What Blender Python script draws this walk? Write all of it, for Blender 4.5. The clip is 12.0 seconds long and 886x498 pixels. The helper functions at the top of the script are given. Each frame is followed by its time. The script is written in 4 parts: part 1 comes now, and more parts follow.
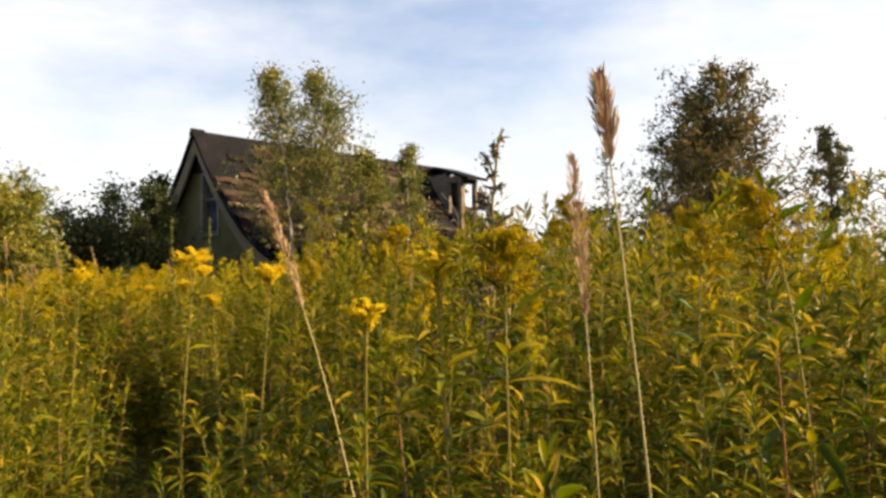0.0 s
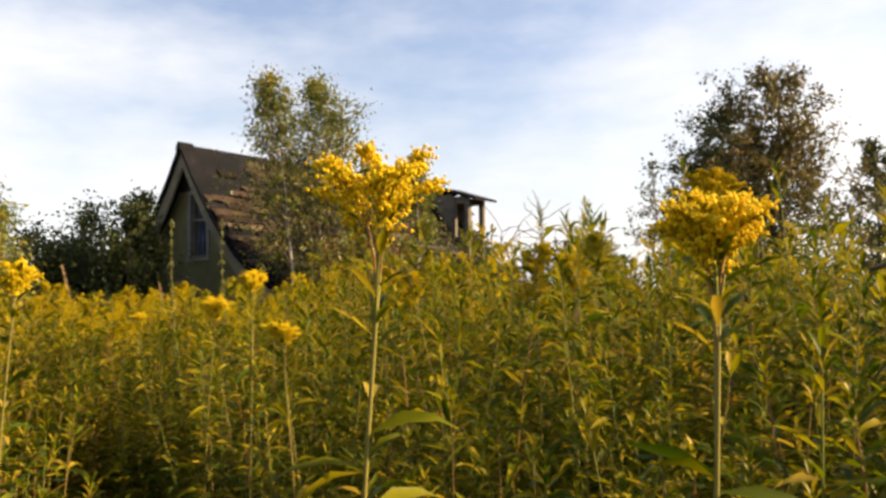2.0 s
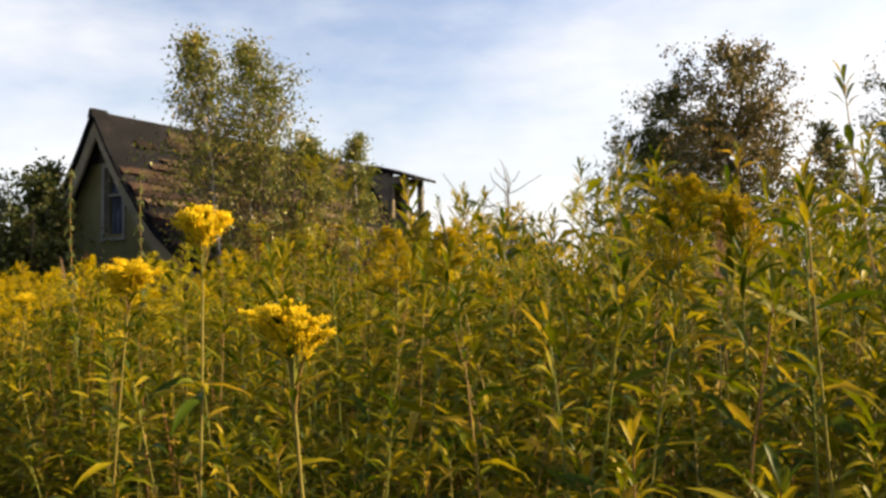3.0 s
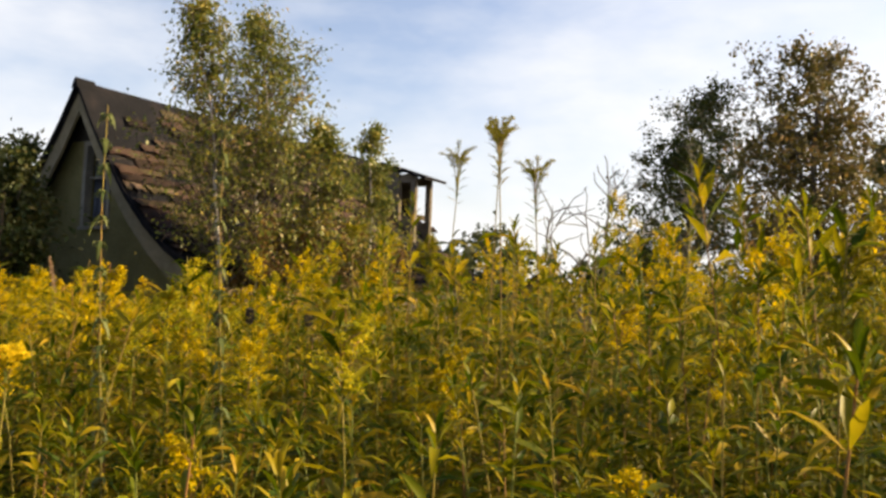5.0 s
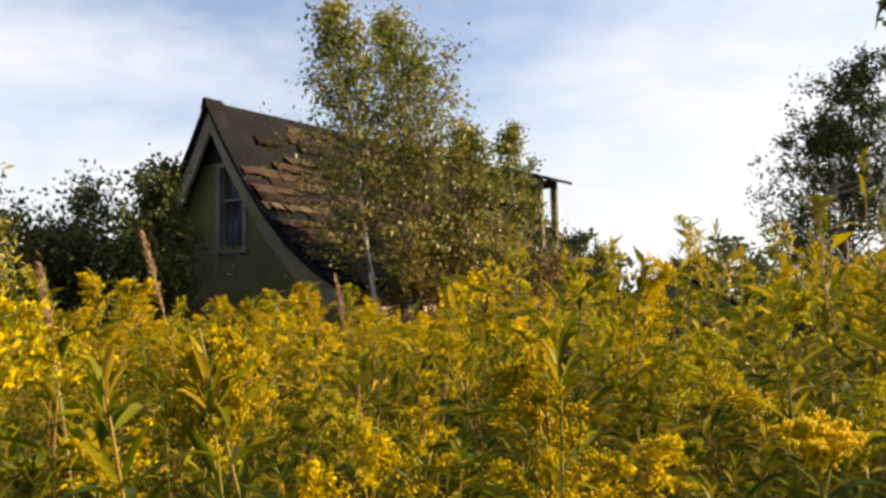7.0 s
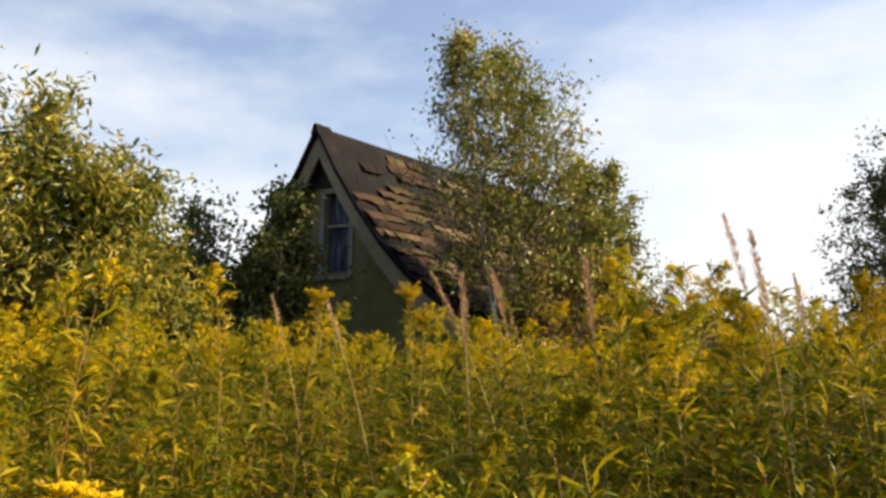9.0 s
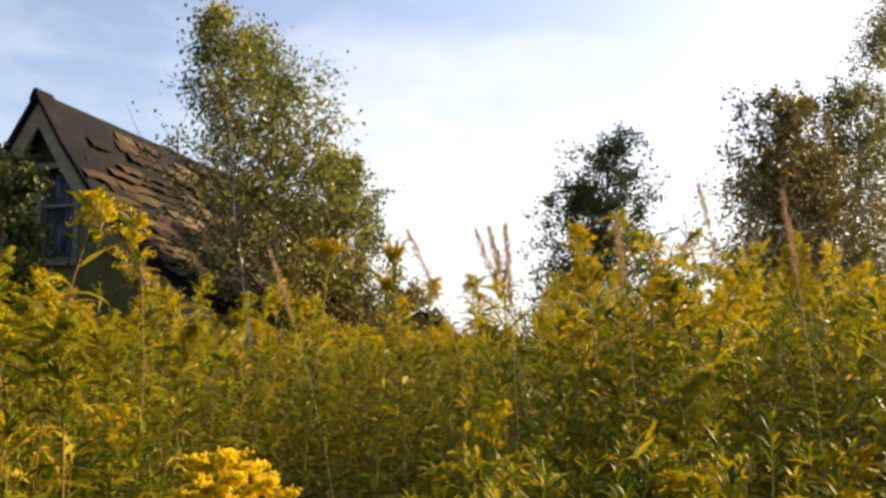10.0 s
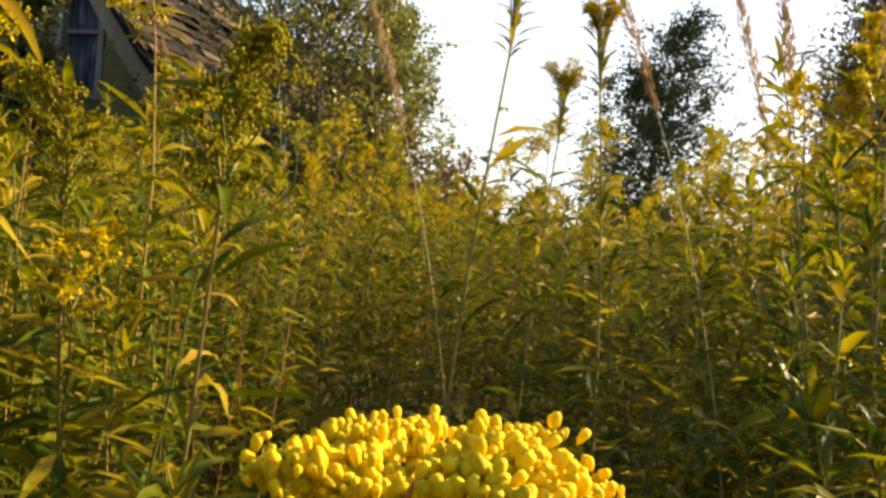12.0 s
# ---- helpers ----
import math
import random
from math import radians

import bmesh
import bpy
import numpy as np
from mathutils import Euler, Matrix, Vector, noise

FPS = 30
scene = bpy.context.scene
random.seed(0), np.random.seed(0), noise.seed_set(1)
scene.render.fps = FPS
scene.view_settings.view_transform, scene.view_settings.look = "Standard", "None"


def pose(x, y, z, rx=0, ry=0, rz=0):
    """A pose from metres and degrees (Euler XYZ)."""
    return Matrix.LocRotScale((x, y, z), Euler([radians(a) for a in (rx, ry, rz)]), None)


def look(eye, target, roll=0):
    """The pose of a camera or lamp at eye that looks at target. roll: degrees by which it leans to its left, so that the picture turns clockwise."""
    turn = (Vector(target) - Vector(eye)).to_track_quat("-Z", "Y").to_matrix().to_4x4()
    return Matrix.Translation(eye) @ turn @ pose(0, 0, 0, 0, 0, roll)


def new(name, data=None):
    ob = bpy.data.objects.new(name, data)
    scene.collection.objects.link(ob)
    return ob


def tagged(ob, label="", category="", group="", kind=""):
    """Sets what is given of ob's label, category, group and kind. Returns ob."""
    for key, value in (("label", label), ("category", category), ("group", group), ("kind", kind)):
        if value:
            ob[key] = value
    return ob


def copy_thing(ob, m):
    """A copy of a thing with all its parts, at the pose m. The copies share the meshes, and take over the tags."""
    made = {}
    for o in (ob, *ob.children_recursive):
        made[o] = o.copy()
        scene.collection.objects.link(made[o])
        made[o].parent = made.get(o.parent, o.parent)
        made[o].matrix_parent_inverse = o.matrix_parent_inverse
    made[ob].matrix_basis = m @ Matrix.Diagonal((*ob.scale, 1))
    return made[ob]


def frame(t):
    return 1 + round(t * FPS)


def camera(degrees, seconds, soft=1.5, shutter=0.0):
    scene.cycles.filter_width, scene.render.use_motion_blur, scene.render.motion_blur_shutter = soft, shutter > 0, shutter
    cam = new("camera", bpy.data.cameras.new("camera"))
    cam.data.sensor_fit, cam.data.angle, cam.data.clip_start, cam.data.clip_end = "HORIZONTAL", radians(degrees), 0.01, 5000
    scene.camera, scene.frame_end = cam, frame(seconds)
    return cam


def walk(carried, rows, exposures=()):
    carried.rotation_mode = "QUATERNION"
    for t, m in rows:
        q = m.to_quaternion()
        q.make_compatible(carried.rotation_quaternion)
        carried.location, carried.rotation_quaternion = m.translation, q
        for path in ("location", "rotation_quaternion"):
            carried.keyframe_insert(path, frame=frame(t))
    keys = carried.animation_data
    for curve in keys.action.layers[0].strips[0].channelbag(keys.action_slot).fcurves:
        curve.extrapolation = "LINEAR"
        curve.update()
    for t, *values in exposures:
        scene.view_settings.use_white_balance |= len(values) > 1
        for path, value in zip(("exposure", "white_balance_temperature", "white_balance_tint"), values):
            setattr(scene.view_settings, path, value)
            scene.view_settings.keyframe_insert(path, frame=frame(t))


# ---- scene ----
cam = camera(54.78, 12.0, soft=2.9, shutter=0.0)
# seconds, x, y, z, yaw, pitch, roll
ROWS = [
    (0.0, -0.329, -0.482, 1.532, -1.406, 2.055, 0.597),
    (0.5, -0.628, -0.138, 1.536, -1.465, 0.755, 0.581),
    (1.0, -0.821, 0.362, 1.550, -3.250, -1.114, 0.452),
    (1.5, -0.866, 0.913, 1.532, -2.403, 4.197, 1.368),
    (2.0, -1.040, 1.497, 1.495, -2.756, 4.073, 0.906),
    (2.5, -1.287, 2.106, 1.484, -6.512, 2.185, 0.860),
    (3.0, -1.302, 2.748, 1.479, -7.818, 3.092, 0.699),
    (3.5, -1.386, 3.232, 1.494, -10.095, 3.217, 0.324),
    (5.5, -2.278, 5.214, 1.674, -8.630, 3.430, -3.578),
    (6.0, -2.543, 5.652, 1.671, -6.083, 3.647, -3.665),
    (6.5, -2.800, 5.900, 1.662, -3.473, 3.372, 0.625),
    (8.5, -4.634, 5.973, 1.498, -7.055, 7.395, 0.550),
    (9.0, -5.176, 6.114, 1.438, -5.963, 6.989, -0.689),
    (9.5, -5.625, 6.407, 1.374, -11.986, 2.354, 0.033),
    (10.0, -6.134, 6.611, 1.308, -27.115, 7.113, 0.113),
    (10.5, -6.255, 6.941, 1.250, -31.582, 3.891, -5.987),
    (11.0, -6.122, 7.297, 1.208, -33.180, 1.739, -4.340),
    (11.5, -5.891, 7.500, 1.224, -27.265, -0.317, -2.581),
    (12.0, -5.914, 7.891, 1.206, -25.705, -0.698, -5.083),
]
EXPOSURES = [(0.0, 0.34, 6900, 11), (6.5, 0.23, 6750, 10), (9.0, 0.25, 6650, 9), (10.5, 0.40, 6800, 7), (12.0, 0.52, 6700, 4)]
walk(cam, [(t, pose(x, y, z, 90 + pitch, roll, yaw)) for t, x, y, z, yaw, pitch, roll in ROWS], EXPOSURES)

# ---- world, sun ----
SUN_AZ, SUN_EL = 90.0, 24.5   # degrees east of north (y ahead), above the horizon
world = bpy.data.worlds.new("sky")
scene.world = world
world.use_nodes = True
wn, wl = world.node_tree.nodes, world.node_tree.links
wn.clear()
w_out = wn.new("ShaderNodeOutputWorld")
w_bg = wn.new("ShaderNodeBackground")
w_sky = wn.new("ShaderNodeTexSky")
w_sky.sky_type, w_sky.sun_disc = "NISHITA", False
w_sky.sun_elevation, w_sky.sun_rotation = radians(SUN_EL), radians(SUN_AZ)
w_sky.air_density, w_sky.dust_density = 1.0, 2.0
w_co = wn.new("ShaderNodeTexCoord")
w_sep = wn.new("ShaderNodeSeparateXYZ")
w_map = wn.new("ShaderNodeMapping")
w_map.inputs["Scale"].default_value = (1.0, 1.0, 2.6)
w_map.inputs["Location"].default_value = (0.55, 0.2, 0.1)
w_n1 = wn.new("ShaderNodeTexNoise")
w_n1.inputs["Scale"].default_value, w_n1.inputs["Detail"].default_value, w_n1.inputs["Roughness"].default_value = 2.1, 6.0, 0.55
w_bias = wn.new("ShaderNodeMapRange")
w_bias.inputs["From Min"].default_value, w_bias.inputs["From Max"].default_value = 0.08, 0.42
w_bias.inputs["To Min"].default_value, w_bias.inputs["To Max"].default_value = 0.22, -0.10
w_add = wn.new("ShaderNodeMath")
w_ramp = wn.new("ShaderNodeValToRGB")
w_ramp.color_ramp.elements[0].position, w_ramp.color_ramp.elements[1].position = 0.44, 0.74
w_mul = wn.new("ShaderNodeMix")
w_mul.data_type, w_mul.blend_type = "RGBA", "MULTIPLY"
w_mul.inputs[0].default_value = 1.0
w_mul.inputs[7].default_value = (0.215, 0.196, 0.200, 1)
w_mix = wn.new("ShaderNodeMix")
w_mix.data_type = "RGBA"
w_mix.inputs[7].default_value = (0.89, 0.91, 0.955, 1)
wl.new(w_co.outputs["Generated"], w_map.inputs["Vector"])
wl.new(w_co.outputs["Generated"], w_sep.inputs[0])
wl.new(w_map.outputs[0], w_n1.inputs["Vector"])
wl.new(w_sep.outputs[2], w_bias.inputs[0])
wl.new(w_n1.outputs[0], w_add.inputs[0])
wl.new(w_bias.outputs[0], w_add.inputs[1])
wl.new(w_add.outputs[0], w_ramp.inputs[0])
wl.new(w_sky.outputs[0], w_mul.inputs[6])
wl.new(w_ramp.outputs[0], w_mix.inputs[0])
wl.new(w_mul.outputs[2], w_mix.inputs[6])
wl.new(w_mix.outputs[2], w_bg.inputs[0])
w_bg.inputs[1].default_value = 1.0
wl.new(w_bg.outputs[0], w_out.inputs[0])

sun = new("sun", bpy.data.lights.new("sun", "SUN"))
sun.data.energy, sun.data.angle, sun.data.color = 11.5, radians(0.6), (1.0, 0.77, 0.45)
to_sun = Vector((math.sin(radians(SUN_AZ)) * math.cos(radians(SUN_EL)), math.cos(radians(SUN_AZ)) * math.cos(radians(SUN_EL)), math.sin(radians(SUN_EL))))
sun.matrix_world = look(to_sun * 60, (0, 0, 0))

# ---- materials ----
MATS = {}


def material(name, stops, rough=0.7, scale=6.0, bump=0.3, vary=0.0, translucent=0.0, metal=0.0, stretch=(1, 1, 1), fine=40.0, island=False, stops_fine=0.35, gloss=0.2):
    """Colour ramp over noise at two scales, bump, optional variation by piece and light through leaves."""
    m = bpy.data.materials.new(name)
    m.use_nodes = True
    n, l = m.node_tree.nodes, m.node_tree.links
    bsdf, out = n["Principled BSDF"], n["Material Output"]
    bsdf.inputs["Specular IOR Level"].default_value = gloss
    bsdf.inputs["Roughness"].default_value, bsdf.inputs["Metallic"].default_value = rough, metal
    co = n.new("ShaderNodeTexCoord")
    mp = n.new("ShaderNodeMapping")
    mp.inputs["Scale"].default_value = stretch
    l.new(co.outputs["Object"], mp.inputs["Vector"])
    a, b = n.new("ShaderNodeTexNoise"), n.new("ShaderNodeTexNoise")
    a.inputs["Scale"].default_value, a.inputs["Detail"].default_value = scale, 4.0
    b.inputs["Scale"].default_value, b.inputs["Detail"].default_value = fine, 3.0
    for t in (a, b):
        l.new(mp.outputs[0], t.inputs["Vector"])
    mixf = n.new("ShaderNodeMix")
    mixf.inputs[0].default_value = stops_fine
    l.new(a.outputs[0], mixf.inputs[2])
    l.new(b.outputs[0], mixf.inputs[3])
    fac = mixf.outputs[0]
    if vary:
        src = n.new("ShaderNodeNewGeometry").outputs["Random Per Island"] if island else n.new("ShaderNodeObjectInfo").outputs["Random"]
        mad = n.new("ShaderNodeMath")
        mad.operation = "MULTIPLY_ADD"
        mad.inputs[1].default_value, mad.inputs[2].default_value = vary, -vary / 2
        l.new(src, mad.inputs[0])
        add = n.new("ShaderNodeMath")
        l.new(fac, add.inputs[0])
        l.new(mad.outputs[0], add.inputs[1])
        fac = add.outputs[0]
    ramp = n.new("ShaderNodeValToRGB")
    els = ramp.color_ramp.elements
    while len(els) < len(stops):
        els.new(0.5)
    for e, (p, c) in zip(els, stops):
        e.position, e.color = p, (*c, 1)
    l.new(fac, ramp.inputs[0])
    l.new(ramp.outputs[0], bsdf.inputs["Base Color"])
    if bump:
        bp = n.new("ShaderNodeBump")
        bp.inputs["Strength"].default_value, bp.inputs["Distance"].default_value = bump, 0.02
        l.new(mixf.outputs[0], bp.inputs["Height"])
        l.new(bp.outputs[0], bsdf.inputs["Normal"])
    if translucent:
        tr = n.new("ShaderNodeBsdfTranslucent")
        l.new(ramp.outputs[0], tr.inputs[0])
        mx = n.new("ShaderNodeMixShader")
        mx.inputs[0].default_value = translucent
        l.new(bsdf.outputs[0], mx.inputs[1])
        l.new(tr.outputs[0], mx.inputs[2])
        l.new(mx.outputs[0], out.inputs[0])
    MATS[name] = m
    return m


LEAF = material("goldenrod_leaf", [(0.2, (0.040, 0.068, 0.002)), (0.5, (0.135, 0.142, 0.003)), (0.75, (0.27, 0.22, 0.006)), (0.93, (0.38, 0.25, 0.02))], rough=0.45, scale=3, bump=0, vary=0.75, translucent=0.40, island=True, gloss=0.12)
STEM = material("goldenrod_stem", [(0.3, (0.12, 0.14, 0.02)), (0.55, (0.19, 0.15, 0.03)), (0.8, (0.22, 0.10, 0.04))], rough=0.6, scale=2, bump=0, vary=0.6, island=True)
BLOOM = material("goldenrod_bloom", [(0.2, (0.27, 0.235, 0.004)), (0.5, (0.49, 0.37, 0.004)), (0.8, (0.66, 0.45, 0.005))], rough=0.8, scale=5, bump=0, vary=0.7, translucent=0.38, island=True, gloss=0.08)
# brighter copy of the bloom above: sunlight on the panicles put into their colour
LIT_BLOOM = material("goldenrod_bloom_lit", [(0.2, (0.52, 0.41, 0.006)), (0.5, (0.76, 0.56, 0.008)), (0.8, (0.88, 0.63, 0.010))], rough=0.7, scale=5, bump=0, vary=0.6, translucent=0.3, island=True)
BUD = material("goldenrod_bud", [(0.2, (0.20, 0.21, 0.010)), (0.6, (0.38, 0.34, 0.010)), (0.85, (0.50, 0.39, 0.010))], rough=0.7, scale=5, bump=0, vary=0.7, translucent=0.45, island=True, gloss=0.1)
REED = material("reed_plume", [(0.2, (0.22, 0.13, 0.08)), (0.6, (0.36, 0.24, 0.15)), (0.85, (0.48, 0.35, 0.22))], rough=0.8, scale=8, bump=0, vary=0.6, translucent=0.25, island=True)
STRAW = material("straw_stalk", [(0.2, (0.30, 0.24, 0.09)), (0.7, (0.45, 0.37, 0.17))], rough=0.6, scale=4, bump=0)
NETTLE = material("nettle_leaf", [(0.2, (0.05, 0.08, 0.02)), (0.6, (0.12, 0.14, 0.04)), (0.85, (0.22, 0.17, 0.06))], rough=0.55, scale=6, bump=0.1, vary=0.5, translucent=0.25, island=True)
BIRCH_LEAF = material("birch_leaf", [(0.2, (0.065, 0.09, 0.018)), (0.5, (0.15, 0.17, 0.030)), (0.75, (0.26, 0.225, 0.04)), (0.92, (0.34, 0.22, 0.04))], rough=0.36, scale=1.2, bump=0, vary=0.6, translucent=0.38, island=True, stops_fine=0.1)
DARK_LEAF = material("alder_leaf", [(0.2, (0.018, 0.032, 0.008)), (0.5, (0.045, 0.062, 0.014)), (0.8, (0.10, 0.085, 0.02)), (0.93, (0.17, 0.10, 0.03))], rough=0.5, scale=0.8, bump=0, vary=0.5, translucent=0.22, island=True, stops_fine=0.1)
WILLOW_LEAF = material("willow_leaf", [(0.2, (0.05, 0.08, 0.010)), (0.5, (0.16, 0.165, 0.022)), (0.8, (0.38, 0.31, 0.05))], rough=0.45, scale=1.5, bump=0, vary=0.6, translucent=0.3, island=True, stops_fine=0.1)
BROWN_LEAF = material("browning_alder_leaf", [(0.2, (0.045, 0.050, 0.013)), (0.5, (0.11, 0.095, 0.025)), (0.75, (0.19, 0.125, 0.036)), (0.92, (0.27, 0.14, 0.05))], rough=0.45, scale=0.5, bump=0, vary=0.5, translucent=0.35, island=True, stops_fine=0.1)
VERGE = material("bleached_verge_board", [(0.2, (0.11, 0.095, 0.06)), (0.5, (0.19, 0.165, 0.11)), (0.8, (0.27, 0.235, 0.165))], rough=0.85, scale=3, bump=0.6, stretch=(2, 6, 2), fine=30)
RUST_LEAF = material("rust_leaf", [(0.2, (0.06, 0.05, 0.015)), (0.5, (0.13, 0.085, 0.025)), (0.8, (0.20, 0.10, 0.03))], rough=0.5, scale=1.5, bump=0, vary=0.6, translucent=0.25, island=True, stops_fine=0.1)
FAR_LEAF = material("far_foliage", [(0.2, (0.035, 0.050, 0.022)), (0.5, (0.07, 0.085, 0.035)), (0.85, (0.12, 0.115, 0.05))], rough=0.8, scale=0.5, bump=0, vary=0.5, translucent=0.15, island=True)
BIRCH_BARK = material("birch_bark", [(0.25, (0.05, 0.045, 0.04)), (0.42, (0.42, 0.38, 0.32)), (0.8, (0.62, 0.58, 0.50))], rough=0.75, scale=3, bump=0.5, stretch=(1, 1, 3.5), fine=14)
BARK = material("dark_bark", [(0.2, (0.035, 0.028, 0.02)), (0.7, (0.11, 0.09, 0.065))], rough=0.9, scale=5, bump=0.8, stretch=(1, 1, 0.3))
GREY_BARK = material("dead_wood", [(0.2, (0.08, 0.07, 0.06)), (0.7, (0.20, 0.18, 0.15))], rough=0.9, scale=6, bump=0.7, stretch=(1, 1, 0.3))
SOIL = material("meadow_soil", [(0.25, (0.020, 0.022, 0.008)), (0.5, (0.05, 0.05, 0.016)), (0.75, (0.10, 0.085, 0.03))], rough=0.95, scale=0.6, bump=0.6, fine=12)
RENDER_ = material("grey_render", [(0.25, (0.085, 0.079, 0.032)), (0.5, (0.14, 0.128, 0.055)), (0.75, (0.20, 0.178, 0.085))], rough=0.9, scale=1.6, bump=0.5, fine=30)
TAN = material("tan_render", [(0.25, (0.33, 0.25, 0.15)), (0.5, (0.46, 0.37, 0.24)), (0.8, (0.56, 0.47, 0.33))], rough=0.9, scale=1.8, bump=0.5, fine=26)
WOOD = material("weathered_wood", [(0.2, (0.07, 0.06, 0.045)), (0.5, (0.14, 0.118, 0.09)), (0.8, (0.22, 0.185, 0.14))], rough=0.85, scale=3, bump=0.6, stretch=(1, 6, 6), vary=0.25)
SHINGLE = material("rotten_shingle", [(0.15, (0.010, 0.008, 0.007)), (0.42, (0.026, 0.017, 0.014)), (0.60, (0.052, 0.032, 0.026)), (0.74, (0.036, 0.034, 0.014)), (0.9, (0.13, 0.092, 0.070))], rough=0.9, scale=2.4, bump=0.9, stretch=(0.6, 3, 3), vary=0.7, fine=22, gloss=0.08)
TAR = material("tarred_felt", [(0.25, (0.0045, 0.005, 0.0065)), (0.5, (0.0085, 0.009, 0.0115)), (0.8, (0.024, 0.020, 0.022))], rough=0.85, scale=2.2, bump=1.0, fine=14, gloss=0.06)
PAINT = material("old_white_paint", [(0.2, (0.10, 0.095, 0.08)), (0.5, (0.17, 0.16, 0.135)), (0.8, (0.26, 0.245, 0.21))], rough=0.7, scale=5, bump=0.4)
DARK = material("dark_interior", [(0.3, (0.02, 0.018, 0.015)), (0.7, (0.05, 0.045, 0.04))], rough=0.95, scale=2, bump=0.2)
CURTAIN = material("faded_curtain", [(0.40, (0.015, 0.015, 0.018)), (0.55, (0.06, 0.07, 0.10)), (0.72, (0.20, 0.23, 0.30))], rough=0.9, scale=3, bump=0.3, stretch=(4, 4, 0.6))
GLASS = bpy.data.materials.new("window_glass")
GLASS.use_nodes = True
_g = GLASS.node_tree.nodes["Principled BSDF"]
_g.inputs["Base Color"].default_value = (0.85, 0.9, 0.9, 1)
_g.inputs["Roughness"].default_value = 0.08
_g.inputs["Transmission Weight"].default_value = 1.0
_g.inputs["IOR"].default_value = 1.45

# ---- mesh helpers ----


def mesh_of(name, verts, faces, mats, mi=None, smooth=False):
    me = bpy.data.meshes.new(name)
    me.from_pydata([tuple(v) for v in verts], [], [tuple(f) for f in faces])
    for m in mats:
        me.materials.append(m)
    if mi is not None:
        me.polygons.foreach_set("material_index", np.asarray(mi, dtype=np.int32))
    if smooth:
        me.polygons.foreach_set("use_smooth", np.ones(len(me.polygons), dtype=bool))
    me.update()
    return me


def tri_mesh(name, verts, tris, mats, mi):
    """A mesh from arrays: n x 3 vertices and m x 3 corners."""
    me = bpy.data.meshes.new(name)
    me.vertices.add(len(verts))
    me.vertices.foreach_set("co", np.asarray(verts, dtype=np.float32).ravel())
    me.loops.add(len(tris) * 3)
    me.loops.foreach_set("vertex_index", np.asarray(tris, dtype=np.int32).ravel())
    me.polygons.add(len(tris))
    me.polygons.foreach_set("loop_start", np.arange(0, len(tris) * 3, 3, dtype=np.int32))
    for m in mats:
        me.materials.append(m)
    me.polygons.foreach_set("material_index", np.asarray(mi, dtype=np.int32))
    me.update(calc_edges=True)
    return me


def empty(name, m, label="", category="", group="", kind=""):
    ob = new(name)
    ob.empty_display_size = 0.1
    ob.matrix_basis = m
    return tagged(ob, label, category, group, kind)


def part(name, bm, mat, parent, label=""):
    """Links a bmesh (or a mesh) as one mesh object under a thing or a part."""
    if isinstance(bm, bmesh.types.BMesh):
        me = bpy.data.meshes.new(name)
        bm.to_mesh(me)
        bm.free()
    else:
        me = bm
    if mat and not me.materials:
        me.materials.append(mat)
    ob = new(name, me)
    ob.parent = parent
    if label:
        tagged(ob, label)
    return ob


def box_bm(x0, y0, z0, x1, y1, z1, bevel=0.0, bm=None):
    own = bm is None
    bm = bmesh.new() if own else bm
    v = [bm.verts.new(p) for p in ((x0, y0, z0), (x1, y0, z0), (x1, y1, z0), (x0, y1, z0), (x0, y0, z1), (x1, y0, z1), (x1, y1, z1), (x0, y1, z1))]
    for f in ((0, 3, 2, 1), (4, 5, 6, 7), (0, 1, 5, 4), (1, 2, 6, 5), (2, 3, 7, 6), (3, 0, 4, 7)):
        bm.faces.new([v[i] for i in f])
    if bevel and own:
        bmesh.ops.bevel(bm, geom=bm.edges[:], offset=bevel, segments=2, affect="EDGES")
    return bm


def prism_bm(outline, y0, y1):
    """An outline in x and z, drawn out from y0 to y1."""
    bm = bmesh.new()
    a = [bm.verts.new((x, y0, z)) for x, z in outline]
    b = [bm.verts.new((x, y1, z)) for x, z in outline]
    bm.faces.new(a)
    bm.faces.new(b[::-1])
    n = len(a)
    for i in range(n):
        bm.faces.new((a[i], b[i], b[(i + 1) % n], a[(i + 1) % n]))
    bmesh.ops.recalc_face_normals(bm, faces=bm.faces[:])
    return bm


class Heap:
    """Triangles gathered in arrays."""

    def __init__(self):
        self.v, self.t, self.m, self.n = [], [], [], 0

    def put(self, v, t, m):
        self.v.append(v)
        self.t.append(np.asarray(t) + self.n)
        self.m.append(m if isinstance(m, np.ndarray) else np.full(len(t), m, dtype=np.int32))
        self.n += len(v)

    def arrays(self):
        return np.concatenate(self.v), np.concatenate(self.t), np.concatenate(self.m)

    def mesh(self, name, mats):
        v, t, m = self.arrays()
        return tri_mesh(name, v, t, mats, m)


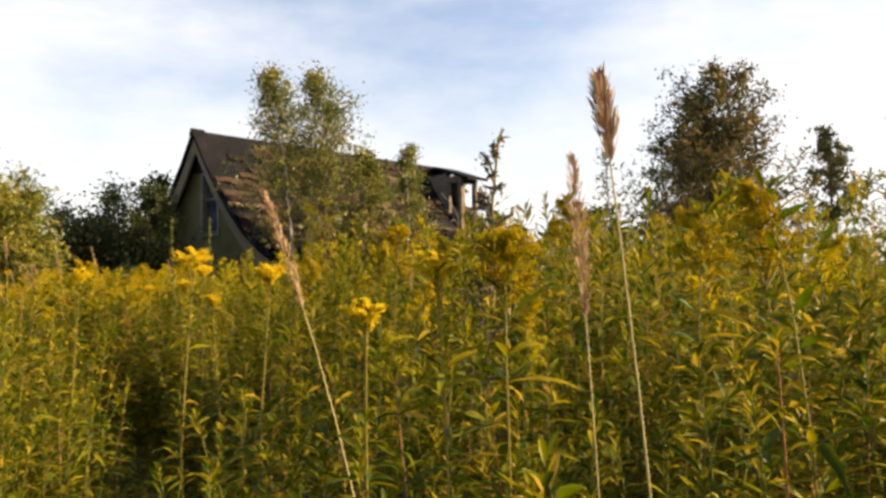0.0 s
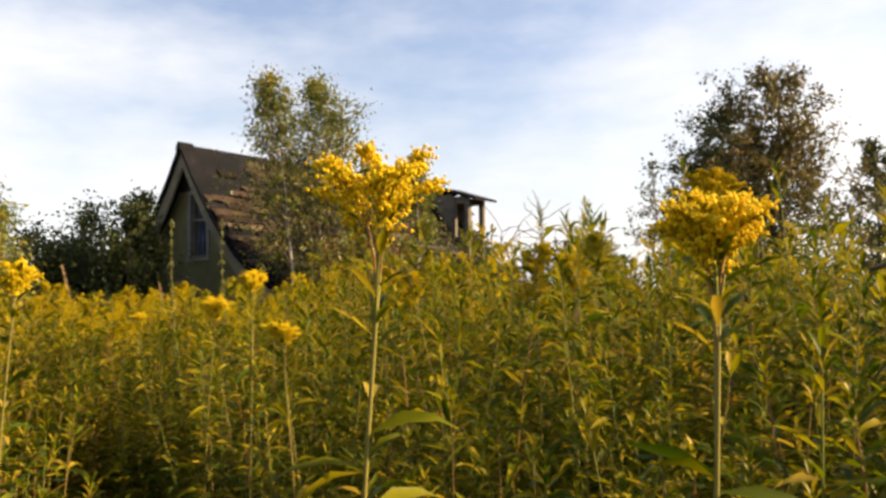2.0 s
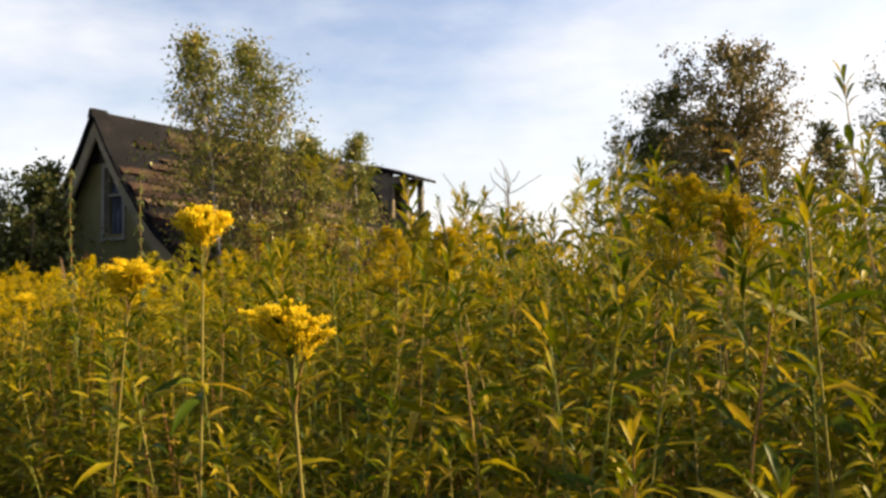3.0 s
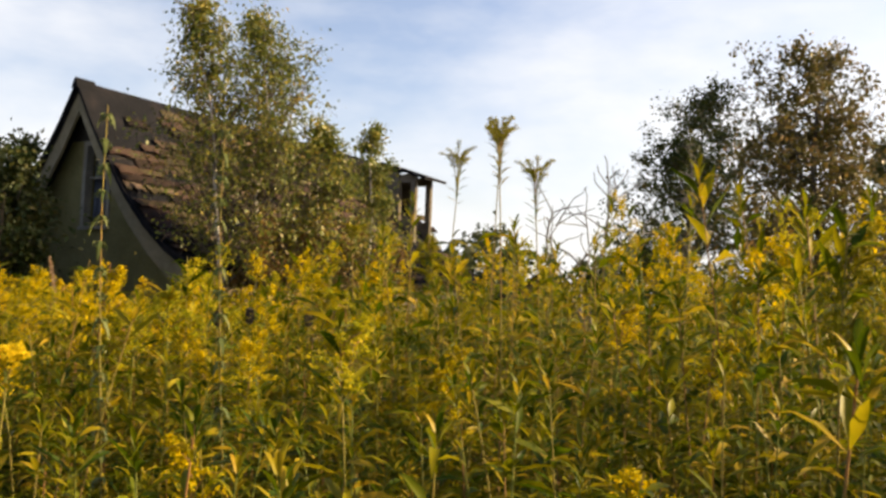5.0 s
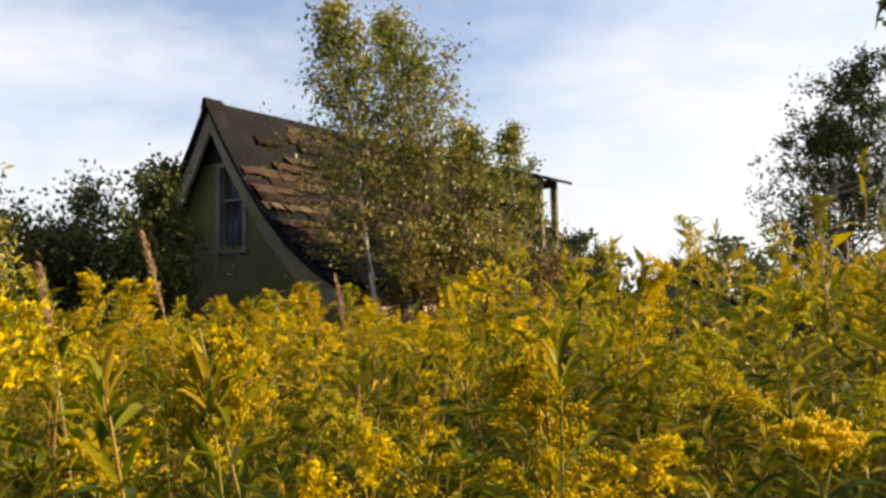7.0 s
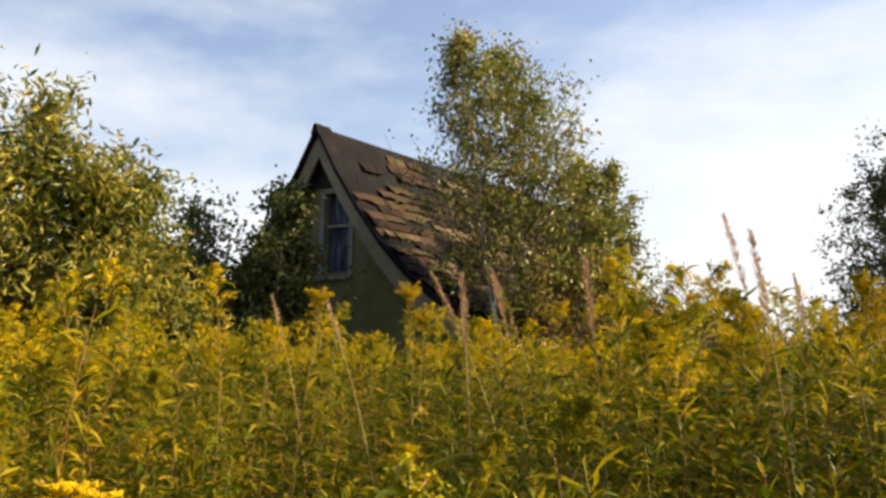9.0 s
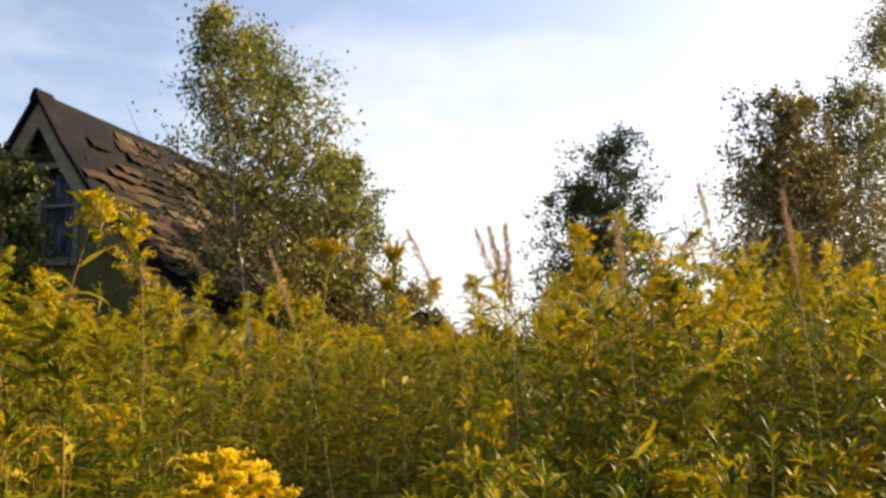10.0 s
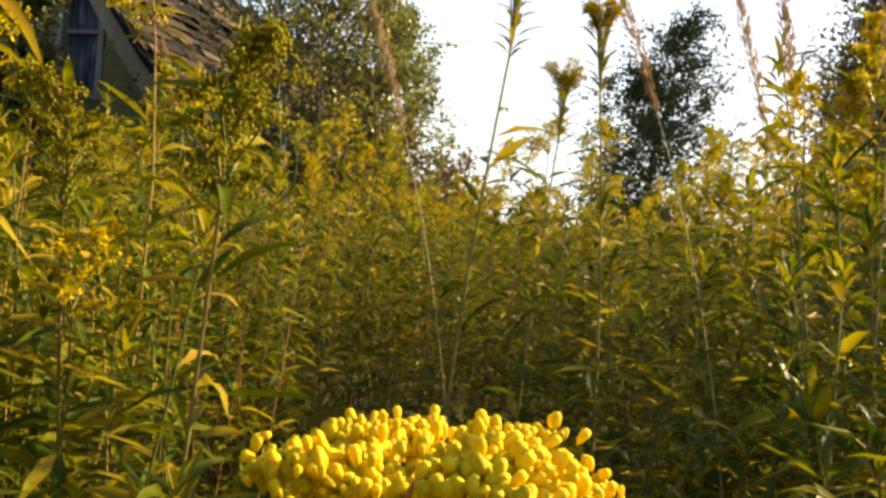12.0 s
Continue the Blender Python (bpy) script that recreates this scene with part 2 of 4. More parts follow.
def tube(heap, pts, radii, sides, m):
    """A tapered tube through points."""
    pts = np.asarray(pts, float)
    k = len(pts)
    d = np.gradient(pts, axis=0)
    d /= np.linalg.norm(d, axis=1)[:, None] + 1e-9
    ref = np.where(np.abs(d[:, 2:3]) > 0.9, np.array([[1.0, 0, 0]]), np.array([[0, 0, 1.0]]))
    a = np.cross(d, ref)
    a /= np.linalg.norm(a, axis=1)[:, None] + 1e-9
    b = np.cross(d, a)
    ang = np.linspace(0, 2 * np.pi, sides, endpoint=False)
    ring = pts[:, None] + np.asarray(radii)[:, None, None] * (np.cos(ang)[None, :, None] * a[:, None] + np.sin(ang)[None, :, None] * b[:, None])
    t = []
    for i in range(k - 1):
        for j in range(sides):
            p, q = i * sides + j, i * sides + (j + 1) % sides
            t += [(p, q, q + sides), (p, q + sides, p + sides)]
    heap.put(ring.reshape(-1, 3), np.array(t), m)


def blades(heap, base, way, length, width, droop, rng, m, fold=0.25, twist=0.0, lean_mesh=False):
    """Lance-shaped leaves, one at each base, along way: a folded blade that bends down."""
    base, way = np.asarray(base, float), np.asarray(way, float)
    k = len(base)
    if not k:
        return
    way = way / (np.linalg.norm(way, axis=1)[:, None] + 1e-9)
    up = np.array([[0, 0, 1.0]])
    side = np.cross(way, up)
    side /= np.linalg.norm(side, axis=1)[:, None] + 1e-6
    nrm = np.cross(side, way)
    if twist:
        a = rng.uniform(-twist, twist, k)[:, None]
        side, nrm = side * np.cos(a) + nrm * np.sin(a), nrm * np.cos(a) - side * np.sin(a)
    L, W, D = length[:, None], width[:, None], droop[:, None]
    mid = base + way * L * 0.42 - up * D * L * 0.12
    if lean_mesh:
        v = np.stack([base, mid + side * W * 0.5 + nrm * W * fold, mid, mid - side * W * 0.5 + nrm * W * fold, base + way * L - up * D * L * 0.75], axis=1)
        f = np.array([(0, 2, 1), (0, 3, 2), (1, 2, 4), (2, 3, 4)])
        heap.put(v.reshape(-1, 3), (f[None] + 5 * np.arange(k)[:, None, None]).reshape(-1, 3), m)
        return
    late = base + way * L * 0.75 - up * D * L * 0.38
    tip = base + way * L - up * D * L * 0.75
    v = np.stack([base, mid + side * W * 0.5 + nrm * W * fold, mid, mid - side * W * 0.5 + nrm * W * fold,
                  late + side * W * 0.32 + nrm * W * fold * 0.6, late, late - side * W * 0.32 + nrm * W * fold * 0.6, tip], axis=1)
    f = np.array([(0, 2, 1), (0, 3, 2), (1, 2, 5), (1, 5, 4), (2, 3, 6), (2, 6, 5), (4, 5, 7), (5, 6, 7)])
    heap.put(v.reshape(-1, 3), (f[None] + 8 * np.arange(k)[:, None, None]).reshape(-1, 3), m)


def flakes(heap, at, size, rng, m, ratio=0.7, hang=0.0):
    """Small pointed leaves of two triangles each, turned at random."""
    at = np.asarray(at, float)
    k = len(at)
    a = rng.normal(size=(k, 3))
    a[:, 2] -= hang
    a /= np.linalg.norm(a, axis=1)[:, None]
    b = np.cross(a, rng.normal(size=(k, 3)))
    b /= np.linalg.norm(b, axis=1)[:, None] + 1e-9
    n = np.cross(a, b)
    s = np.asarray(size)[:, None]
    v = np.stack([at - a * s * 0.5, at + b * s * 0.5 * ratio + n * s * 0.12, at + a * s * 0.6, at - b * s * 0.5 * ratio + n * s * 0.12], axis=1)
    f = np.array([(0, 1, 2), (0, 2, 3)])
    heap.put(v.reshape(-1, 3), (f[None] + 4 * np.arange(k)[:, None, None]).reshape(-1, 3), m)


def florets(heap, at, size, rng, m):
    """Tiny tufts: four-sided spindles of eight triangles."""
    at = np.asarray(at, float)
    k = len(at)
    s = np.asarray(size)[:, None]
    a = rng.normal(size=(k, 3)) * 0.5
    a[:, 2] += 1
    a /= np.linalg.norm(a, axis=1)[:, None]
    b = np.cross(a, rng.normal(size=(k, 3)))
    b /= np.linalg.norm(b, axis=1)[:, None] + 1e-9
    c = np.cross(a, b)
    v = np.stack([at - a * s * 0.75, at + (b * 0.42 + a * 0.15) * s, at + (c * 0.42 + a * 0.15) * s, at + (a * 0.15 - b * 0.42) * s, at + (a * 0.15 - c * 0.42) * s, at + a * s * 0.6], axis=1)
    f = np.array([(0, 2, 1), (0, 3, 2), (0, 4, 3), (0, 1, 4), (5, 1, 2), (5, 2, 3), (5, 3, 4), (5, 4, 1)])
    heap.put(v.reshape(-1, 3), (f[None] + 6 * np.arange(k)[:, None, None]).reshape(-1, 3), m)


# ---- ground ----
def ground_z(x, y):
    return 0.05 * noise.noise(Vector((x * 0.15, y * 0.15, 0)))


def build_ground():
    ticks = np.concatenate([np.linspace(-900, -60, 12), np.linspace(-50, 60, 56), np.linspace(75, 1500, 14)])
    nx = len(ticks)
    v = [(x, y, ground_z(x, y) if abs(x) < 60 and abs(y) < 60 else 0.0) for y in ticks for x in ticks]
    f = [(j * nx + i, j * nx + i + 1, (j + 1) * nx + i + 1, (j + 1) * nx + i) for j in range(nx - 1) for i in range(nx - 1)]
    ob = new("ground", mesh_of("ground", v, f, [SOIL], smooth=True))
    tagged(ob, "dark overgrown meadow soil with grass litter", "ground", kind="structure")


build_ground()

# ---- house: a cottage with a steep flared roof; local x across, y along the ridge, z up ----
HX, HY = -5.86, 20.42
HOUSE = Matrix.Translation((HX, HY, 0)) @ Matrix.Rotation(math.atan2(0.765, 0.644) - math.pi / 2, 4, "Z")
LENGTH, RIDGE = 9.9, 5.24
PROFILE = [(0.0, 5.24), (0.45, 4.50), (0.9, 3.86), (1.4, 3.24), (1.9, 2.74), (2.4, 2.36), (2.95, 2.05)]
HALF = 2.55


def roof_z(w):
    w = abs(w)
    for (a, za), (b, zb) in zip(PROFILE, PROFILE[1:]):
        if w <= b:
            return za + (zb - za) * (w - a) / (b - a)
    return PROFILE[-1][1]


def slab(side, y0, y1, thick, lift=0.0):
    """One roof slope with thickness, following the profile."""
    bm = bmesh.new()
    rows = []
    for w, z in PROFILE:
        rows.append([bm.verts.new((side * w, y, z + lift - d)) for d in (0, thick) for y in (y0, y1)])
    for a, b in zip(rows, rows[1:]):
        bm.faces.new((a[0], a[1], b[1], b[0]))
        bm.faces.new((a[2], b[2], b[3], a[3]))
        bm.faces.new((a[0], b[0], b[2], a[2]))
        bm.faces.new((a[1], a[3], b[3], b[1]))
    bm.faces.new((rows[0][0], rows[0][2], rows[0][3], rows[0][1]))
    bm.faces.new((rows[-1][0], rows[-1][1], rows[-1][3], rows[-1][2]))
    bmesh.ops.recalc_face_normals(bm, faces=bm.faces[:])
    return bm


def build_house():
    house = empty("house", HOUSE, "derelict cottage with steep rotting roof and grey rendered gable", "house")
    # gable wall with its window opening
    g0, g1 = 0.35, 0.60
    wx0, wx1, wz0, wz1 = -0.12, 0.48, 2.78, 4.14
    def gable(o0, o1):
        bm = bmesh.new()
        for outline in (
            [(-HALF, 0), (wx0, 0), (wx0, roof_z(wx0) - 0.12), (-0.45, roof_z(0.45) - 0.12), (-0.9, roof_z(0.9) - 0.12), (-1.4, roof_z(1.4) - 0.12), (-1.9, roof_z(1.9) - 0.12), (-HALF, roof_z(HALF) - 0.12)],
            [(wx1, 0), (HALF, 0), (HALF, roof_z(HALF) - 0.12), (1.9, roof_z(1.9) - 0.12), (1.4, roof_z(1.4) - 0.12), (0.9, roof_z(0.9) - 0.12), (wx1, roof_z(wx1) - 0.12)],
            [(wx0, 0), (wx1, 0), (wx1, wz0), (wx0, wz0)],
            [(wx0, wz1), (wx1, wz1), (wx1, roof_z(wx1) - 0.12), (0.0, RIDGE - 0.12), (wx0, roof_z(wx0) - 0.12)],
        ):
            p = prism_bm(outline, o0, o1)
            tmp = bpy.data.meshes.new("tmp")
            p.to_mesh(tmp)
            p.free()
            bm.from_mesh(tmp)
            bpy.data.meshes.remove(tmp)
        return bm
    part("gable_wall", gable(g0, g1), RENDER_, house, "stained grey-green rendered gable wall")
    back = prism_bm([(-HALF, 0), (HALF, 0)] + [(s * w, roof_z(w) - 0.12) for s, ws in ((1, (HALF, 1.9, 1.4, 0.9, 0.45)), (-1, (0, 0.45, 0.9, 1.4, 1.9, HALF))) for w in ws], LENGTH - 0.6, LENGTH - 0.35)
    part("back_wall", back, RENDER_, house)
    part("side_wall", box_bm(HALF - 0.22, g1, 0, HALF, LENGTH - 0.6, roof_z(HALF) - 0.10, 0.01), TAN, house, "flaking tan plaster side wall")
    part("side_wall", box_bm(-HALF, g1, 0, -HALF + 0.22, LENGTH - 0.6, roof_z(HALF) - 0.10, 0.01), RENDER_, house)
    part("loft_floor", box_bm(-HALF + 0.22, g1, 2.2, HALF - 0.22, LENGTH - 0.6, 2.3), DARK, house)
    slope_parts = [part("roof_slope", slab(side, -0.06, LENGTH, 0.10), TAR, house, "dark tarred felt under rotten boards") for side in (-1, 1)]
    # barge boards along the front verge
    for side in (-1, 1):
        bm = bmesh.new()
        rows = [[bm.verts.new((side * w, y, z - 0.11 - d)) for d in (0, 0.40) for y in (0.03, 0.09)] for w, z in PROFILE]
        for a, b in zip(rows, rows[1:]):
            bm.faces.new((a[0], a[1], b[1], b[0]))
            bm.faces.new((a[2], b[2], b[3], a[3]))
            bm.faces.new((a[0], b[0], b[2], a[2]))
            bm.faces.new((a[1], a[3], b[3], b[1]))
        bm.faces.new((rows[0][0], rows[0][2], rows[0][3], rows[0][1]))
        bm.faces.new((rows[-1][0], rows[-1][1], rows[-1][3], rows[-1][2]))
        bmesh.ops.recalc_face_normals(bm, faces=bm.faces[:])
        part("barge_board", bm, VERGE, house, "weathered grey barge board")
    part("finial", prism_bm([(-0.09, RIDGE - 0.14), (0.09, RIDGE - 0.14), (0.035, RIDGE + 0.02), (0.0, RIDGE + 0.05), (-0.03, RIDGE + 0.015)], -0.09, 0.30), TAR, house)
    # added dark strips stand in for the shade on the recessed gable peak
    for i in range(7):
        x0, x1 = -0.66 + i * 0.1886, -0.66 + (i + 1) * 0.1886 - 0.006
        def under(x):
            return roof_z(x) - 0.13
        crest = [(0.0, under(0.0))] if x0 < 0 < x1 else []
        part("gable_board", prism_bm([(x0, 4.24), (x1, 4.24), (x1, max(4.26, under(x1)))] + crest + [(x0, max(4.26, under(x0)))], g0 - 0.025 - 0.004 * (i % 2), g0 - 0.003), DARK, house, "dark strip standing in for shade under the gable peak")
    # window
    win = part("window", box_bm(wx0 + 0.02, g0 + 0.16, wz0 + 0.02, wx1 - 0.02, g0 + 0.17, wz1 - 0.01), CURTAIN, house, "tall narrow gable window with faded curtain")
    for name, b in (("window_frame", (wx0 - 0.08, g0 - 0.03, wz0 - 0.07, wx0 + 0.015, g0 + 0.12, wz1)), ("window_frame", (wx1 - 0.015, g0 - 0.03, wz0 - 0.07, wx1 + 0.08, g0 + 0.12, wz1)),
                    ("window_sill", (wx0 - 0.10, g0 - 0.06, wz0 - 0.13, wx1 + 0.10, g0 + 0.12, wz0 - 0.07)), ("glazing_bar", (wx0 + 0.015, g0 + 0.05, 3.55, wx1 - 0.015, g0 + 0.09, 3.60)),
                    ):
        part(name, box_bm(*b, 0.006), PAINT, win)
    head = box_bm(wx0 - 0.08, g0 - 0.03, wz1, wx1 + 0.08, g0 + 0.12, wz1 + 0.09, 0.006)
    part("window_frame", head, PAINT, win)
    # dormer near the far end of the sunny slope
    y0, y1 = 8.65, 9.5
    outline = [(0.25, 4.83), (0.98, 4.90), (0.98, roof_z(0.98) - 0.05), (0.6, roof_z(0.6) - 0.05), (0.25, roof_z(0.25) - 0.05)]
    dormer = part("dormer", prism_bm(outline, y0, y0 + 0.07), WOOD, house, "open boarded roof dormer with bare posts")
    part("cheek", prism_bm(outline, y1 - 0.07, y1), WOOD, dormer)
    for y in (y0, y1 - 0.12):
        for x in (0.96, 1.44):
            part("post", box_bm(x, y - 0.01, roof_z(x) - 0.25, x + 0.15, y + 0.11, 4.80, 0.008), WOOD, dormer)
        part("rail", box_bm(1.11, y + 0.02, roof_z(1.44) - 0.10, 1.44, y + 0.09, roof_z(1.05) - 0.05, 0.006), WOOD, dormer)
        part("rail", box_bm(1.11, y + 0.02, 4.58, 1.44, y + 0.09, 4.80, 0.006), WOOD, dormer)
    top = prism_bm([(0.0, 4.98), (0.62, 5.12), (1.92, 4.70), (1.92, 4.63), (0.62, 5.02), (0.0, 4.88)], y0 - 0.12, y1 + 0.12)
    part("dormer_roof", top, TAR, dormer)
    # rotten boards in courses over the felt of the sunny slope
    rng = np.random.default_rng(77)
    meshes = []
    for i in range(8):
        L = 0.42 + 0.10 * i
        n = 7
        xs = np.linspace(-L / 2, L / 2, n)
        low, hi = -0.17 + rng.normal(size=n) * 0.030, 0.03 + rng.normal(size=n) * 0.01
        bow = rng.normal(size=n) * 0.012 + 0.02
        v = [(x, q, b_) for x, q, b_ in zip(xs, low, bow + 0.02)] + [(x, q, b_ * 0.4) for x, q, b_ in zip(xs, hi, bow)] + [(x, q, b_ - 0.012) for x, q, b_ in zip(xs, low, bow + 0.01)]
        f = [(k, k + 1, n + k + 1, n + k) for k in range(n - 1)] + [(2 * n + k, 2 * n + k + 1, k + 1, k) for k in range(n - 1)]
        meshes.append(mesh_of("board", v, f, [SHINGLE]))
    s_len = [0.0]
    for (a, za), (b, zb) in zip(PROFILE, PROFILE[1:]):
        s_len.append(s_len[-1] + math.hypot(b - a, zb - za))
    total = s_len[-1]
    t = 0.25
    while t < total:
        w, z = np.interp(t, s_len, [p[0] for p in PROFILE]), np.interp(t, s_len, [p[1] for p in PROFILE])
        w2, z2 = np.interp(t + 0.05, s_len, [p[0] for p in PROFILE]), np.interp(t + 0.05, s_len, [p[1] for p in PROFILE])
        w1, z1 = np.interp(t - 0.05, s_len, [p[0] for p in PROFILE]), np.interp(t - 0.05, s_len, [p[1] for p in PROFILE])
        slope = math.atan2(z2 - z1, w2 - w1)
        y = 0.02
        while y < LENGTH - 0.2:
            k = int(rng.integers(0, 8))
            L = 0.42 + 0.10 * k
            here = (0.35 if y < 1.6 else 0.75) if t < 1.4 else 0.90
            if rng.random() < here and not (y0 - 0.3 < y + L / 2 < y1 + 0.3 and w < 1.7):
                ob = new("board", meshes[k])
                ob.parent = slope_parts[1]
                # local x along the ridge, y up the slope, z out of it
                up = Vector((-math.cos(slope), 0, -math.sin(slope)))
                along = Vector((0, 1, 0))
                outw = along.cross(up)
                if outw.z < 0:
                    along = -along
                    outw = -outw
                m = Matrix((along, up, outw)).transposed().to_4x4()
                m.translation = Vector((w, y + L / 2 - 0.02, z + 0.006)) + outw * rng.uniform(0.0, 0.02)
                ob.matrix_basis = m @ pose(0, 0, 0, rng.normal() * 4.0, 0, rng.normal() * 2.8)
            y += L * rng.uniform(0.93, 1.02)
        t += 0.20
    return house


house = build_house()

# ---- trees and shrubs ----


def tree(name, base, height, spread, leaf, bark, seed, label, leaves=6000, size=0.07, trunk=0.08, low=0.18, limbs=26, lean=(0, 0), stems=1, clump=0.30, shape=0.75, hang=0.3, category="tree", group="", fan=0.28, ratio=0.7, ascend=0.0):
    """Tapered stems, limbs that fork, and a crown of many small leaves gathered along the twigs."""
    rng = np.random.default_rng(seed)
    thing = empty(name, pose(base[0], base[1], ground_z(base[0], base[1]) - 0.04), label, category, group)
    wood, crown = Heap(), Heap()
    tips = []
    for s in range(stems):
        h = height * (1 if s == 0 else rng.uniform(0.72, 0.95))
        off = np.array([0, 0]) if s == 0 else rng.normal(size=2) * spread * 0.12
        go = np.array(lean) + (0 if stems == 1 else rng.normal(size=2) * spread * fan)
        ts = np.linspace(0, 1, 9)
        wob = np.cumsum(rng.normal(size=(9, 2)) * 0.02 * h, axis=0) * ts[:, None]
        pts = np.column_stack([off[0] + go[0] * ts ** 1.3 + wob[:, 0], off[1] + go[1] * ts ** 1.3 + wob[:, 1], h * ts])
        tube(wood, pts, trunk * (1.05 - ts) ** 0.8 + 0.004, 8, 0)
        for i in range(limbs // stems):
            u = low + (1 - low) * ((i + rng.random()) / (limbs // stems)) ** 0.9
            p0 = np.array([np.interp(u, ts, pts[:, k]) for k in range(3)])
            r = (u - low) / (1 - low)
            reach = spread * (min(1.0, 0.55 + r * 2.2) * (1 - r) ** shape * 0.95 + 0.07) * rng.uniform(0.6, 1.15)
            a = rng.uniform(0, 2 * math.pi)
            rise = rng.uniform(0.25, 0.9) * reach * (0.5 + r) + ascend * reach
            end = p0 + np.array([math.cos(a) * reach, math.sin(a) * reach, rise])
            mid = (p0 + end) / 2 + np.array([0, 0, reach * 0.10]) + rng.normal(size=3) * reach * 0.06
            end[2] -= hang * reach * 0.35
            q = np.linspace(0, 1, 5)[:, None]
            limb = (1 - q) ** 2 * p0 + 2 * q * (1 - q) * mid + q ** 2 * end
            tube(wood, limb, np.linspace(trunk * 0.32 * (1.1 - u) + 0.006, 0.003, 5), 5, 1)
            for k in range(7):
                qq = rng.uniform(0.35, 1)
                b0 = (1 - qq) ** 2 * p0 + 2 * qq * (1 - qq) * mid + qq ** 2 * end
                twig = b0 + rng.normal(size=3) * reach * 0.32 + np.array([0, 0, -hang * 0.12 * reach])
                tube(wood, np.stack([b0, (b0 + twig) / 2 + rng.normal(size=3) * 0.02, twig]), [0.006, 0.004, 0.002], 4, 1)
                tips.append((b0, twig))
        tips.append((pts[-2], pts[-1]))
    tips_a, tips_b = np.array([t[0] for t in tips]), np.array([t[1] for t in tips])
    pick = rng.integers(0, len(tips), leaves)
    q = rng.beta(1.6, 1.1, leaves)[:, None]
    at = tips_a[pick] * (1 - q) + tips_b[pick] * q + rng.normal(size=(leaves, 3)) * clump * rng.uniform(0.3, 1.0, (len(tips), 1))[pick] * spread * 0.42
    at[:, 2] = np.maximum(at[:, 2], 0.05)
    flakes(crown, at, size * rng.uniform(0.6, 1.25, leaves), rng, 0, ratio=ratio, hang=hang)
    part("trunk", wood.mesh("trunk", [bark, GREY_BARK if bark == GREY_BARK else BARK]), None, thing)
    part("crown", crown.mesh("crown", [leaf]), None, thing)
    return thing


BIRCH = "young silver birch with pale stem and small green-gold leaves"
tree("birch", (-3.06, 18.50), 6.15, 1.40, BIRCH_LEAF, BIRCH_BARK, 3, BIRCH, 8000, 0.066, 0.045, 0.27, 90, (-0.40, 0.3), clump=0.26, shape=0.85, group="birches by the cottage", ascend=0.7, hang=0.15)
tree("birch", (-2.68, 18.55), 6.35, 1.45, BIRCH_LEAF, BIRCH_BARK, 4, BIRCH, 8600, 0.066, 0.045, 0.27, 90, (0.50, 0.4), clump=0.26, shape=0.85, group="birches by the cottage", ascend=0.7, hang=0.15)
tree("birch", (-1.65, 19.2), 4.45, 1.25, BIRCH_LEAF, BIRCH_BARK, 5, BIRCH, 7000, 0.070, 0.04, 0.15, 76, (0.0, 0.2), clump=0.24, ascend=0.5, group="birches by the cottage")
tree("birch", (-0.75, 20.1), 4.9, 0.95, BIRCH_LEAF, BIRCH_BARK, 6, BIRCH, 7000, 0.066, 0.04, 0.08, 40, (0.15, 0.2), group="birches by the cottage")
tree("shrub", (-2.3, 18.6), 2.9, 1.0, RUST_LEAF, BARK, 7, "rust-tinged undergrowth shrub below the birches", 6500, 0.06, 0.03, 0.05, 40, stems=4, category="shrub")
tree("shrub", (-0.9, 19.6), 3.2, 1.1, RUST_LEAF, BARK, 8, "rust-tinged undergrowth shrub below the birches", 6500, 0.06, 0.03, 0.05, 40, stems=4, category="shrub")
# left of the gable and the hedge behind
DARKS = "dense dark green shrub tree beside the cottage gable"
tree("hedge_tree", (-6.5, 18.6), 3.9, 1.1, DARK_LEAF, BARK, 11, DARKS, 17000, 0.085, 0.05, 0.04, 70, stems=5, group="hedge trees")
tree("hedge_tree", (-7.9, 19.6), 3.7, 2.0, DARK_LEAF, BARK, 12, DARKS, 20000, 0.085, 0.06, 0.02, 90, stems=6, group="hedge trees")
tree("hedge_tree", (-10.6, 21.0), 3.2, 2.3, DARK_LEAF, BARK, 13, DARKS, 18000, 0.085, 0.06, 0.02, 90, stems=7, group="hedge trees")
tree("hedge_tree", (-14.4, 22.5), 3.2, 2.6, BIRCH_LEAF, BARK, 14, "sunlit green shrub in the hedge", 12000, 0.09, 0.06, 0.02, 80, stems=7, group="hedge trees")
tree("willow_bush", (-8.5, 14.4), 4.3, 1.5, WILLOW_LEAF, BARK, 15, "sunlit yellow-green willow bush above the goldenrod", 15000, 0.11, 0.04, 0.05, 70, stems=5, hang=0.1, ratio=0.28, category="bush")
tree("willow_bush", (-7.5, 15.0), 3.4, 1.4, WILLOW_LEAF, BARK, 16, "sunlit yellow-green willow bush above the goldenrod", 15000, 0.11, 0.04, 0.05, 60, stems=5, hang=0.1, ratio=0.28, category="bush")
